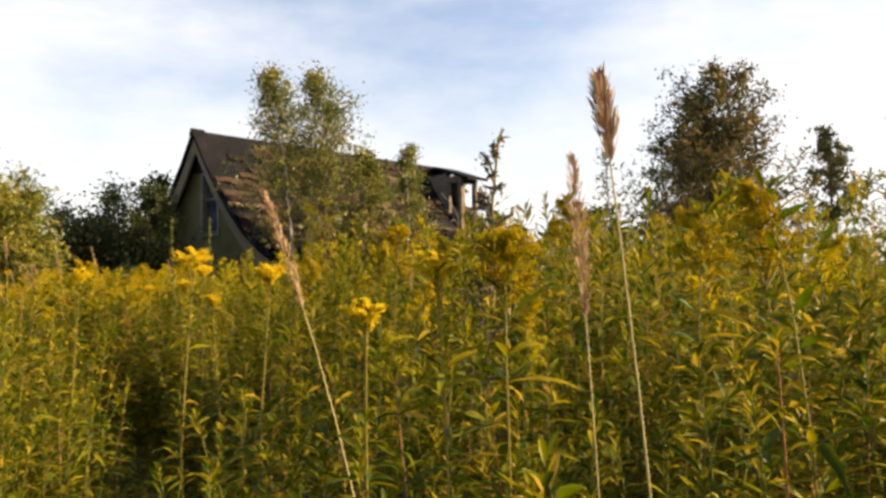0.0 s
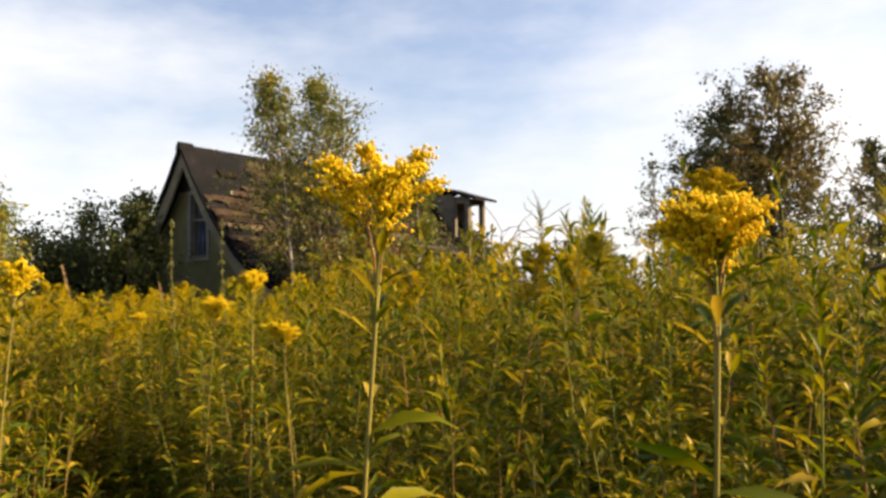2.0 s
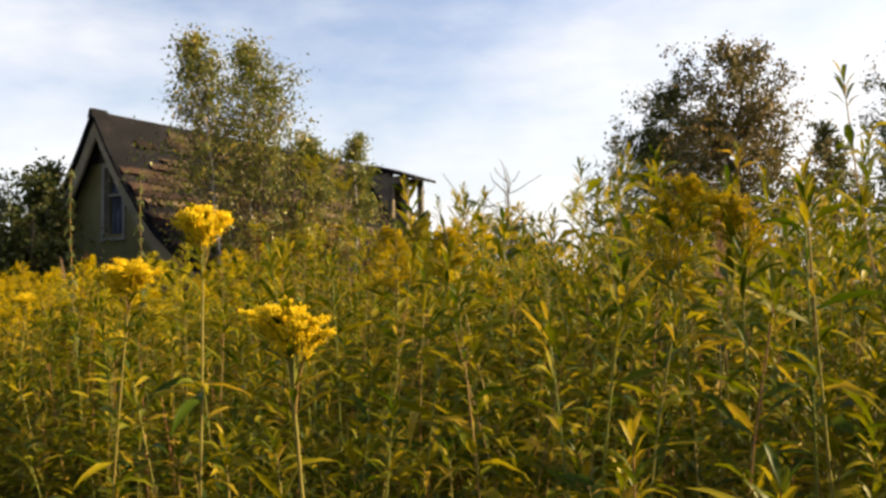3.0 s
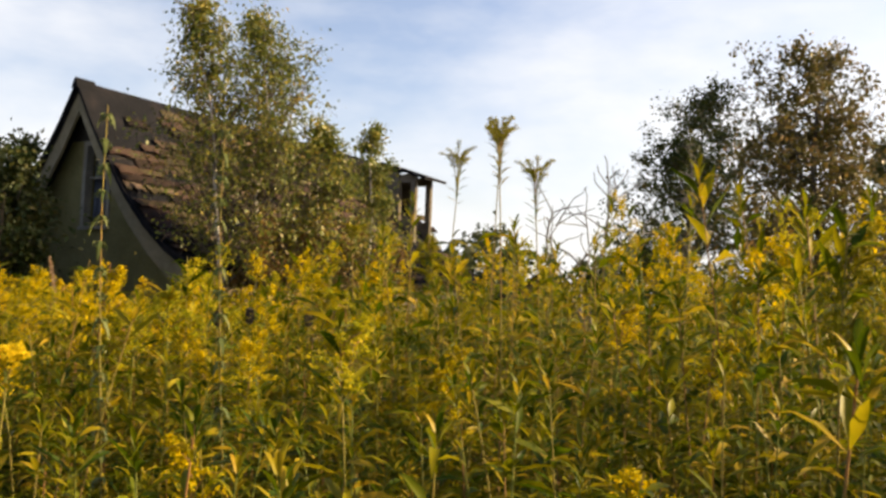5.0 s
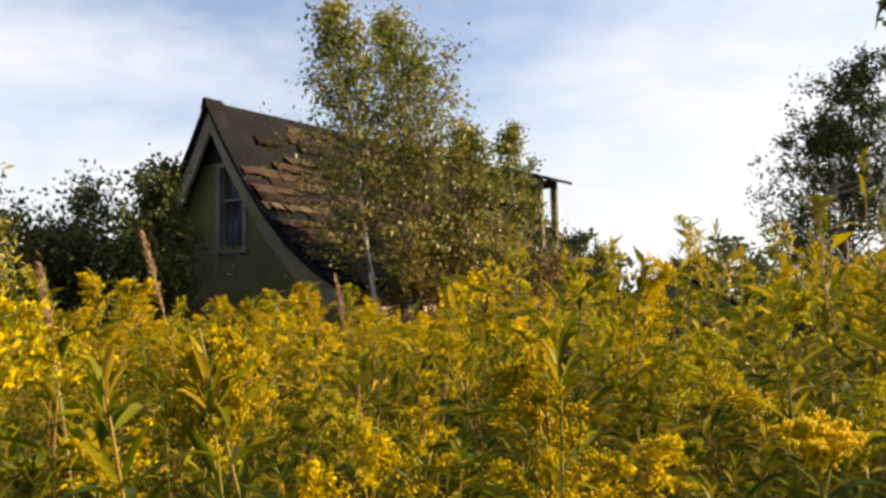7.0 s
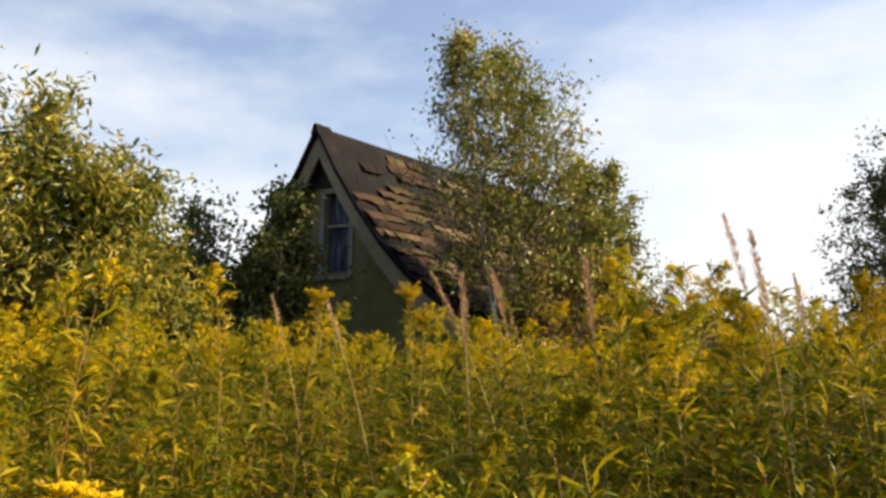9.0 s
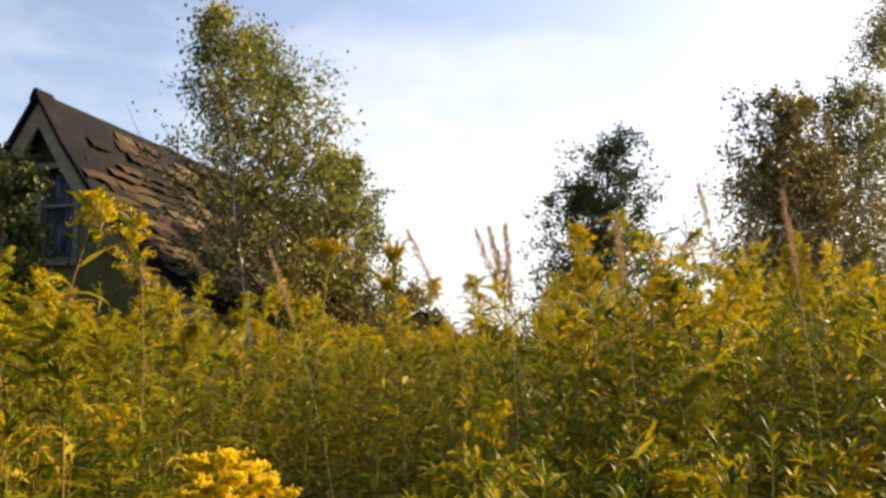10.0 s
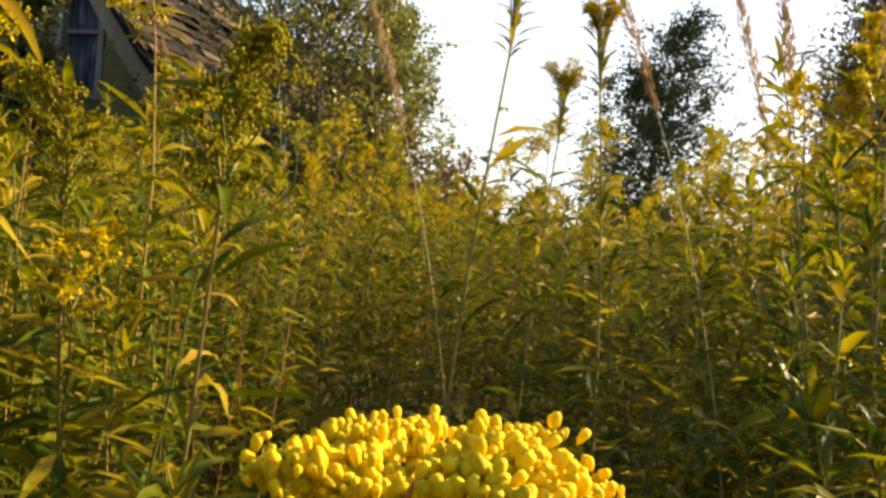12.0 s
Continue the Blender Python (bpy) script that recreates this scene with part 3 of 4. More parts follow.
# trees on the sun's side
tree("alder", (6.0, 16.4), 5.75, 1.95, BROWN_LEAF, BARK, 21, "broad dark alder with brown-tinged crown", 22000, 0.075, 0.09, 0.03, 110, stems=2, fan=0.12, clump=0.15, shape=0.5)
tree("alder", (7.6, 24.7), 6.8, 2.3, DARK_LEAF, BARK, 22, "dark rounded alder standing apart", 26000, 0.09, 0.09, 0.03, 110, stems=2, fan=0.12, clump=0.15, shape=0.5)
tree("alder", (16.95, 26.5), 9.6, 2.8, DARK_LEAF, BARK, 23, "tall dark alder in the far row", 20000, 0.11, 0.10, 0.03, 84, stems=2, fan=0.15, clump=0.15, shape=0.5)
tree("alder", (19.6, 26.4), 10.4, 3.7, DARK_LEAF, BARK, 24, "tall dark alder in the far row", 20000, 0.11, 0.10, 0.03, 84, stems=2, fan=0.15, clump=0.15, shape=0.5)
tree("birch", (17.6, 23.2), 12.4, 2.6, BIRCH_LEAF, BIRCH_BARK, 25, "tall slender birch with loose airy crown", 19000, 0.09, 0.10, 0.12, 80, clump=0.2, shape=0.55)
tree("alder", (9.6, 20.3), 5.0, 1.3, DARK_LEAF, BARK, 26, "small dark alder behind the brown-tinged one", 9000, 0.08, 0.06, 0.03, 60, stems=2, fan=0.12, clump=0.15, shape=0.5)


def dead_tree(base, seed):
    rng = np.random.default_rng(seed)
    thing = empty("dead_tree", pose(base[0], base[1], ground_z(*base) - 0.04), "leafless grey dead fruit tree with crooked branches", "tree")
    h = Heap()

    def grow(p, d, length, r, depth):
        n = 5
        pts = [p]
        for _ in range(n - 1):
            d = d + rng.normal(size=3) * 0.22 + np.array([0, 0, 0.03])
            d /= np.linalg.norm(d)
            pts.append(pts[-1] + d * length / (n - 1))
        tube(h, np.array(pts), np.linspace(r, r * 0.6, n), 6, 0)
        if depth:
            for k in range(3 if depth > 1 else 4):
                i = n - 1 if k < 2 else int(rng.integers(1, n))
                side = rng.normal(size=3) * 0.75
                nd = d + side + np.array([0, 0, 0.15])
                grow(pts[i], nd / np.linalg.norm(nd), length * rng.uniform(0.5, 0.8), r * 0.58, depth - 1)

    grow(np.array([0, 0, 0.0]), np.array([0, 0, 1.0]), 1.45, 0.032, 3)
    part("trunk", h.mesh("trunk", [GREY_BARK]), None, thing)


dead_tree((0.85, 11.8), 31)
tree("sapling", (3.1, 15.2), 3.9, 0.7, DARK_LEAF, GREY_BARK, 32, "nearly bare grey sapling with thin upright twigs", 260, 0.07, 0.03, 0.3, 22, category="tree")
tree("sapling", (-0.16, 3.02), 2.14, 0.15, BIRCH_LEAF, STEM, 34, "slender sparse seedling tree with small green leaves", 190, 0.018, 0.006, 0.45, 26, category="tree", ascend=0.8, clump=0.5)
tree("shrub", (0.9, 14.5), 2.3, 0.8, BIRCH_LEAF, BARK, 33, "small sunlit shrub behind the goldenrod", 2200, 0.07, 0.03, 0.05, 24, stems=4, category="shrub")

# ---- far hedge line and shed ----


def far_wood():
    rng = np.random.default_rng(41)
    h = Heap()
    for i in range(150):
        a = radians(rng.uniform(-62, 75))
        d = rng.uniform(85, 130)
        hgt = rng.uniform(3, 7.5) * (1 + 0.3 * math.sin(i))
        c = np.array([math.sin(a) * d, math.cos(a) * d, 0])
        k = 230
        u = rng.random(k)
        rad = hgt * 0.42 * np.sqrt(np.sin(np.pi * np.minimum(u * 0.85 + 0.12, 1)))
        ang = rng.uniform(0, 2 * np.pi, k)
        rr = rad * np.sqrt(rng.random(k))
        at = c + np.column_stack([np.cos(ang) * rr, np.sin(ang) * rr, u * hgt])
        flakes(h, at, rng.uniform(0.5, 1.1, k), rng, 0)
    ob = new("far_wood", h.mesh("far_wood", [FAR_LEAF]))
    tagged(ob, "distant hazy line of trees at the field's edge", "trees", kind="stuff")


far_wood()
tree("far_tree", (20.3, 104.0), 9.2, 4.6, FAR_LEAF, BARK, 42, "round-headed tree far across the meadow", 7000, 0.42, 0.25, 0.05, 60, stems=2, clump=0.15, shape=0.45)
tree("far_tree", (34.0, 101.0), 6.4, 4.2, FAR_LEAF, BARK, 43, "low round tree far across the meadow", 5000, 0.42, 0.2, 0.05, 50, stems=2, clump=0.15, shape=0.45)


def shed(x, y, turn):
    thing = empty("shed", pose(x, y, 0, 0, 0, turn), "low dark shed with pitched roof beyond the meadow", "shed")
    part("wall", box_bm(-2.0, -1.5, 0, 2.0, 1.5, 1.5, 0.02), WOOD, thing)
    bm = prism_bm([(-2.3, 1.35), (0, 2.75), (2.3, 1.35), (2.3, 1.45), (0, 2.87), (-2.3, 1.45)], -1.8, 1.8)
    part("roof", bm, TAR, thing)
    part("gable_wall", prism_bm([(-2.0, 1.5), (2.0, 1.5), (0, 2.7)], -1.5, 1.5), WOOD, thing)


shed(7.3, 35.0, -20)

# ---- meadow of goldenrod ----
# the trodden line through the meadow: x, y, and how high the stand beside it may reach
TRAIL = np.array([(-0.2, -1.6, 1.5), (-0.33, -0.48, 1.5), (-0.63, -0.14, 1.5), (-0.8, 0.4, 1.5), (-0.95, 0.95, 1.5), (-1.04, 1.5, 1.5), (-1.29, 2.1, 1.48), (-1.3, 2.75, 1.48), (-1.39, 3.23, 1.49), (-1.85, 4.3, 1.6),
                  (-2.28, 5.21, 1.66), (-2.54, 5.65, 1.66), (-2.8, 5.9, 1.65), (-3.7, 6.0, 1.58), (-4.63, 5.97, 1.49), (-5.18, 6.11, 1.43), (-5.63, 6.41, 1.37), (-6.0, 6.75, 1.33), (-6.1, 7.05, 1.28),
                  (-6.05, 7.4, 1.24), (-5.9, 7.9, 1.2), (-5.3, 9.1, 1.2), (-4.6, 10.6, 1.2)])


def trail_distance(x, y):
    """For arrays of places: the distance from the trodden line, and the line's height there."""
    p = np.column_stack([x, y])
    best, height = np.full(len(p), 1e9), np.full(len(p), 1.5)
    for a, b in zip(TRAIL, TRAIL[1:]):
        d = b[:2] - a[:2]
        t = np.clip((p - a[:2]) @ d / (d @ d + 1e-9), 0, 1)
        r = np.linalg.norm(p - a[:2] - t[:, None] * d, axis=1)
        near = r < best
        best[near], height[near] = r[near], (a[2] + t * (b[2] - a[2]))[near]
    return best, height


def smooth(a, b, v):
    t = min(1.0, max(0.0, (v - a) / (b - a)))
    return t * t * (3 - 2 * t)


def stand_height(x, y):
    h = 1.38 + 0.10 * smooth(3.0, 5.0, y) + 0.10 * smooth(7.4, 8.6, y) - 0.10 * smooth(12.0, 15.0, y)
    off = x + 0.35 + 0.4 * y   # how far east of the trodden line
    h += 0.40 * smooth(1.1, 3.0, off) * smooth(-3.5, -1.5, x) * (1 - smooth(9.5, 14.0, y))
    return h + 0.09 * noise.noise(Vector((x * 0.6, y * 0.6, 3.1)))


def bloom_share(x, y):
    green = 1 - 0.72 * smooth(1.2, 2.4, x + 0.35 + 0.4 * y) * smooth(-3.0, -2.0, x) * (1 - smooth(9.0, 12.0, y))
    return 0.06 + green * 0.90 * max(smooth(4.2, 6.6, y - 1.1 * max(0.0, x + 2.0)), 0.8 * smooth(6.5, 9.5, y) * (1 - 0.65 * smooth(-2.2, -1.0, x) * (1 - smooth(10.0, 14.0, y))))


def goldenrod(seed, height, bloom, detail):
    """One plant as arrays: stem, leaves and plume apart. detail 3 beside the path, 2 near, 1 middle, 0 far."""
    rng = np.random.default_rng(seed)
    stem, leaf, head = Heap(), Heap(), Heap()
    n = (8, 8, 5, 3)[3 - detail]
    ts = np.linspace(0, 1, n)
    lean = rng.normal(size=2) * 0.06 * height
    wob = rng.normal(size=2) * 0.012
    pts = np.column_stack([lean[0] * ts ** 1.5 + wob[0] * np.sin(ts * 6), lean[1] * ts ** 1.5 + wob[1] * np.sin(ts * 5), height * ts])
    tube(stem, pts, 0.0045 - 0.003 * ts, (6, 5, 4, 3)[3 - detail], 0)
    k = (68, 52, 28, 12)[3 - detail] if bloom else (62, 48, 26, 12)[3 - detail]
    u = np.sort(rng.uniform(0.05, 0.98, k) ** 0.62)
    ang = np.arange(k) * 2.4 + rng.uniform(-0.4, 0.4, k)
    base = np.column_stack([np.interp(u, ts, pts[:, j]) for j in range(3)])
    rise = rng.uniform(-0.2, 0.9, k) + (u > 0.9) * 0.5
    way = np.column_stack([np.cos(ang), np.sin(ang), rise])
    L = (0.135 - 0.045 * np.maximum(0, u - 0.45) / 0.55) * rng.uniform(0.7, 1.25, k) * (1.0, 1.0, 1.25, 1.9)[3 - detail]
    blades(leaf, base, way, L, L * rng.uniform(0.13, 0.20, k) * (1, 1, 1.15, 1.2)[3 - detail], rng.uniform(0.0, 0.9, k), rng, 0, twist=0.75, lean_mesh=detail < 2)
    if bloom:
        nb = (26, 14, 8, 5)[3 - detail]
        top = pts[-1]
        bend = rng.uniform(0, 6.28)
        nod = np.array([math.cos(bend), math.sin(bend), 0])
        long = rng.uniform(0.12, 0.24)
        open_up = rng.uniform(0.7, 1.7)
        wide = rng.uniform(0.7, 1.25)
        for i in range(nb):
            f = i / (nb - 1)
            z0 = -long * (1 - f)
            a = i * 2.4 + rng.uniform(-0.5, 0.5)
            reach = wide * (0.016 + 0.085 * (1 - f) * (0.4 + 0.6 * min(1, f * 4))) * rng.uniform(0.7, 1.3)
            m = (18, 12, 8, 3)[3 - detail]
            q = np.linspace(0.12, 1, m)
            x = np.column_stack([np.cos(a) * reach * q, np.sin(a) * reach * q, reach * (open_up * q - 0.85 * q ** 2)])
            p = top + np.array([0, 0, z0]) + x + nod * 0.05 * f ** 2 - np.array([0, 0, 0.02 * f ** 3])
            rep_n = (7, 5, 4, 3)[3 - detail]
            p = np.repeat(p, rep_n, axis=0)
            p = p + rng.normal(size=p.shape) * (0.0045, 0.0055, 0.008, 0.012)[3 - detail]
            if detail == 3:
                florets(head, p, rng.uniform(0.7, 1.3, len(p)) * 0.0040, rng, 0 if bloom > 1 else 1)
            else:
                flakes(head, p, rng.uniform(0.7, 1.3, len(p)) * (0.0085, 0.013, 0.028)[2 - detail], rng, 0 if bloom > 1 else 1, ratio=0.6)
            if detail >= 2:
                tube(head, np.stack([top + np.array([0, 0, z0 - 0.02]), p[len(p) // 2], p[-1]]), [0.0018, 0.0014, 0.0008], 3, 2)
    else:
        a = np.arange(10) * 2.4
        w = np.column_stack([np.cos(a) * 0.5, np.sin(a) * 0.5, np.linspace(0.6, 1.4, 10)])
        blades(leaf, np.repeat(pts[-1:], 10, axis=0) - np.array([0, 0, 1]) * np.linspace(0.06, 0, 10)[:, None], w, np.full(10, 0.07), np.full(10, 0.011), np.full(10, 0.5), rng, 0)
    return stem, leaf, head


def build_meadow():
    rng = np.random.default_rng(5)
    best = [[goldenrod(100 + i, 1.5, 0, 3) for i in range(7)], [goldenrod(120 + i, 1.5, 1, 3) for i in range(6)], [goldenrod(140 + i, 1.5, 2, 3) for i in range(7)]]
    near = [[goldenrod(100 + i, 1.5, 0, 2) for i in range(7)], [goldenrod(120 + i, 1.5, 1, 2) for i in range(6)], [goldenrod(140 + i, 1.5, 2, 2) for i in range(7)]]
    mid = [[goldenrod(200 + i, 1.5, b, 1) for i in range(6)] for b in range(3)]
    far = [[goldenrod(300 + i, 1.5, b, 0) for i in range(5)] for b in range(3)]
    spots = []
    x0, x1, y0, y1 = -15.0, 16.0, -3.0, 34.0
    c, s = HOUSE[0][0], HOUSE[1][0]
    tries, extra = 26000, 2100
    xs, ys = rng.uniform(x0, x1, tries), rng.uniform(y0, y1, tries)
    i = rng.integers(0, len(TRAIL) - 1, extra)
    q = TRAIL[i, :2] + (TRAIL[i + 1, :2] - TRAIL[i, :2]) * rng.random((extra, 1))
    a, rad = rng.uniform(0, 6.28, extra), rng.uniform(0.2, 3.2, extra)
    keep_q = (q[:, 1] < 5.5) | (rng.random(extra) < 0.45)   # thinner towards the cottage
    xs, ys = np.concatenate([xs, (q[:, 0] + np.cos(a) * rad)[keep_q]]), np.concatenate([ys, (q[:, 1] + np.sin(a) * rad)[keep_q]])
    ds, czs = trail_distance(xs, ys)
    iu = rng.integers(0, len(TRAIL) - 1, 7500)
    au, ru = rng.uniform(0, 6.28, 7500), 0.3 + 4.9 * np.sqrt(rng.random(7500))
    under_x, under_y = TRAIL[iu, 0] + np.cos(au) * ru, TRAIL[iu, 1] + np.sin(au) * ru
    for n, (x, y, d, cz) in enumerate(zip(xs.tolist(), ys.tolist(), ds.tolist(), czs.tolist())):
        if n < tries and rng.random() > (1.0 if d < 3 else 0.62 if d < 7 else 0.36 if d < 14 else 0.16):
            continue
        lx, ly = (x - HX) * c + (y - HY) * s, -(x - HX) * s + (y - HY) * c
        if -0.3 < ly < LENGTH + 0.3 and abs(lx) < HALF + 0.35:
            continue
        k = rng.uniform(0.78, 1.03) if n < tries else rng.uniform(0.7, 1.03)
        if rng.random() < 0.13:
            k = rng.uniform(1.04, 1.15)
        h = full = stand_height(x, y) * k
        if d < (0.42 if y > 5.0 else 0.25):
            if y > 5.0 and rng.random() < (0.9 if y > 7.6 else 0.6):
                continue
            h = min(h, 0.34 * cz)
        elif d < 0.58 and y < 5.0:
            h = min(h, cz - 0.26 - 0.20 * rng.random())
        elif y > 7.6 and d < 0.6:
            h = min(h, 1.22)
        elif d < 1.1 and y < 7.6:
            h = min(h, (cz - 0.16 - 0.12 * rng.random()) if d < 0.7 else cz - 0.02)
        if -5.6 < x < -3.9 and 7.2 < y < 8.5:
            h = min(h, 1.10)
        share = bloom_share(x, y) * (0.25 if d < 1.5 and 3.0 < y < 7.0 else 1.0)
        r = rng.random()
        b = 0 if k < 0.93 else 2 if r < share * (0.5 if y < 6 else 0.66) else 1 if r < share else 0
        if h < 0.92 * full and rng.random() < (1.0 if y < 5.0 else 0.75):
            b = 0
        if b and y < 4.5:
            h *= 1.08
        spots.append((d, x, y, h, b))
    # lower leafy shoots that close the stand from below
    low = []
    for x, y, d in zip(*[v.tolist() for v in (under_x, under_y, trail_distance(under_x, under_y)[0])]):
        lx, ly = (x - HX) * c + (y - HY) * s, -(x - HX) * s + (y - HY) * c
        if d > 0.40 and not (-0.3 < ly < LENGTH + 0.3 and abs(lx) < HALF + 0.35):
            low.append((d + 2.3, x, y, min(stand_height(x, y) * rng.uniform(0.55, 0.95 if d > 1.5 else 0.84), 1.08 if y > 7.4 and d < 0.8 else 9.0), 0))
    spots += low
    # plants that stand out above the rest: x, y, height, bloom
    tall = [(0.24, 1.44, 1.72, 2), (0.46, 1.0, 1.74, 2), (-1.55, 1.95, 1.62, 2), (-0.15, 1.0, 1.64, 2), (-0.1, 3.0, 1.78, 2), (0.1, 3.6, 1.85, 2), (0.35, 3.2, 1.92, 2),
            (-0.73, 4.69, 1.70, 2), (-0.58, 4.55, 1.72, 2), (-0.6, 4.25, 1.76, 2), (-1.06, 5.41, 1.74, 2), (-0.2, 5.2, 1.85, 1), (-0.9, 6.3, 1.86, 1),
            (-1.2, 8.4, 1.95, 1), (-3.0, 6.87, 1.66, 2), (-3.15, 7.0, 1.60, 2), (-6.05, 9.05, 1.50, 1), (-5.80, 9.15, 1.42, 1), (-5.81, 8.75, 1.42, 1), (-5.9, 8.95, 1.46, 1),
            (-6.22, 8.4, 1.40, 2), (-6.0, 8.4, 1.42, 1), (-4.93, 7.85, 1.30, 1), (-4.64, 7.37, 1.40, 1), (-6.35, 8.3, 1.40, 1), (-3.72, 9.17, 1.72, 2), (-3.4, 9.0, 1.74, 2), (-4.0, 9.3, 1.72, 2)]
    spots.sort()
    singles = [(0.0, *t) for t in tall] + [t for t in spots if t[0] < 3.2][:270]
    spots = [(0.0, *t) for t in tall] + spots
    # the plants nearest to the path, each a thing
    protos = {}
    label = {0: "leafy green goldenrod plant not yet in flower", 1: "tall goldenrod plant with green-yellow budding plume", 2: "tall goldenrod plant with bright yellow flower plume"}
    for d, x, y, h, b in singles:
        v = int(rng.integers(0, len(best[b])))
        m = pose(x, y, ground_z(x, y) - 0.02, rng.normal() * 3, rng.normal() * 3, rng.uniform(0, 360)) @ Matrix.Diagonal((h / 1.5 * 0.5 + 0.5, h / 1.5 * 0.5 + 0.5, h / 1.5, 1))
        if (b, v) not in protos:
            thing = empty("goldenrod", m, label[b], "goldenrod", "goldenrod plants along the trodden path")
            st, lf, hd = best[b][v]
            part("stem", st.mesh("stem", [STEM]), None, thing)
            part("foliage", lf.mesh("foliage", [LEAF]), None, thing)
            if b:
                part("plume", hd.mesh("plume", [BLOOM, BUD, STEM]), None, thing, "yellow flower plume" if b == 2 else "")
            protos[(b, v)] = thing
        else:
            o = protos[(b, v)]
            t = copy_thing(o, m)
            t.matrix_basis = m
    # the uncounted rest
    heap = Heap()
    cache = {}
    for d, x, y, h, b in spots[len(singles):]:
        lod = 2 if d < 2.2 else 1 if d < 7 else 0
        lib = (far, mid, near)[lod][b]
        v = int(rng.integers(0, len(lib)))
        key = (lod, b, v)
        if key not in cache:
            vs, tr, mi, n = [], [], [], 0
            for hp, mat in zip(lib[v], (1, 0, None)):
                if hp.v:
                    a_v, a_t, a_m = hp.arrays()
                    vs.append(a_v)
                    tr.append(a_t + n)
                    mi.append(np.full(len(a_t), mat, dtype=np.int32) if mat is not None else np.array([2, 3, 1], dtype=np.int32)[a_m])
                    n += len(a_v)
            cache[key] = (np.concatenate(vs), np.concatenate(tr), np.concatenate(mi))
        V, T, MI = cache[key]
        a, k = rng.uniform(0, 6.28), h / 1.5
        w = (k * 0.5 + 0.5) * (1.0, 1.0, 1.5)[2 - lod]
        lx, ly = rng.normal(size=2) * 0.05
        z = V[:, 2] * k
        X = np.column_stack([(V[:, 0] * math.cos(a) - V[:, 1] * math.sin(a)) * w + lx * z + x, (V[:, 0] * math.sin(a) + V[:, 1] * math.cos(a)) * w + ly * z + y, z + ground_z(x, y) - 0.02])
        heap.put(X, T, MI)
    ob = new("goldenrod_meadow", heap.mesh("goldenrod_meadow", [LEAF, STEM, BLOOM, BUD]))
    tagged(ob, "dense meadow of goldenrod with yellow plumes and narrow leaves", "meadow", kind="stuff")


build_meadow()


# ---- reed grass, nettles, seed heads ----


def reed_grass(x, y, height, lean, seed, share=0.17):
    rng = np.random.default_rng(seed)
    thing = empty("reed_grass", pose(x - lean[0], y - lean[1], ground_z(x, y) - 0.02), "tall reed grass stalk with brown feathery seed plume", "reed grass", "reed grasses in the goldenrod")
    st, pl, lf = Heap(), Heap(), Heap()
    ts = np.linspace(0, 1, 12)
    pts = np.column_stack([lean[0] * ts ** 2.2, lean[1] * ts ** 2.2, height * ts])
    tube(st, pts, 0.003 - 0.002 * ts, 5, 0)
    k = 320
    u = 1 - share * rng.beta(1.1, 1.3, k)
    at = np.column_stack([np.interp(u, ts, pts[:, j]) for j in range(3)])
    thick = 0.011 * np.sin(np.pi * np.clip((1 - u) / share, 0.03, 1)) ** 0.7 + 0.002
    a = rng.uniform(0, 6.28, k)
    way = np.column_stack([np.cos(a) * 0.35 + lean[0] * 1.5, np.sin(a) * 0.35 + lean[1] * 1.5, np.full(k, 1.0)])
    at = at + np.column_stack([np.cos(a), np.sin(a), np.zeros(k)]) * (thick * rng.random(k))[:, None]
    blades(pl, at, way, rng.uniform(0.012, 0.026, k), rng.uniform(0.002, 0.004, k), np.full(k, 0.2), rng, 0)
    for i in range(4):
        q = rng.uniform(0.15, 0.55)
        b0 = np.array([[np.interp(q, ts, pts[:, j]) for j in range(3)]])
        a0 = rng.uniform(0, 6.28)
        blades(lf, b0, np.array([[math.cos(a0), math.sin(a0), 1.4]]), np.array([0.38]), np.array([0.008]), np.array([0.9]), rng, 0)
    part("stalk", st.mesh("stalk", [STRAW]), None, thing)
    part("plume", pl.mesh("plume", [REED]), None, thing, "brown feathery seed plume")
    part("foliage", lf.mesh("foliage", [LEAF]), None, thing)


for i, (x, y, h, lx, ly, share) in enumerate(((-0.14, 0.41, 1.76, -0.10, 0.0, 0.05), (-0.66, 1.32, 1.74, -0.30, 0.05, 0.14), (-3.92, 8.9, 1.93, -0.26, 0.0, 0.14), (-4.85, 8.72, 1.70, -0.06, 0.0, 0.14), (-4.47, 8.69, 1.75, -0.10, 0.0, 0.14),
                                       (-4.07, 7.3, 1.92, -0.04, 0.0, 0.08), (-4.7, 9.07, 1.75, -0.22, 0.0, 0.14), (-4.07, 8.4, 1.80, -0.16, 0.0, 0.14), (-4.89, 9.31, 1.76, -0.42, 0.05, 0.14), (-4.68, 9.2, 1.76, -0.36, 0.0, 0.14),
                                       (-0.39, 4.63, 1.70, 0.02, 0.0, 0.14), (-0.10, 0.80, 1.73, -0.06, 0.0, 0.14), (-5.3, 9.6, 1.70, -0.30, 0.05, 0.14), (-3.3, 9.6, 1.80, -0.16, 0.0, 0.14), (-5.6, 10.6, 1.75, -0.25, 0.0, 0.14))):
    reed_grass(x, y, h, (lx, ly), 400 + i, share)


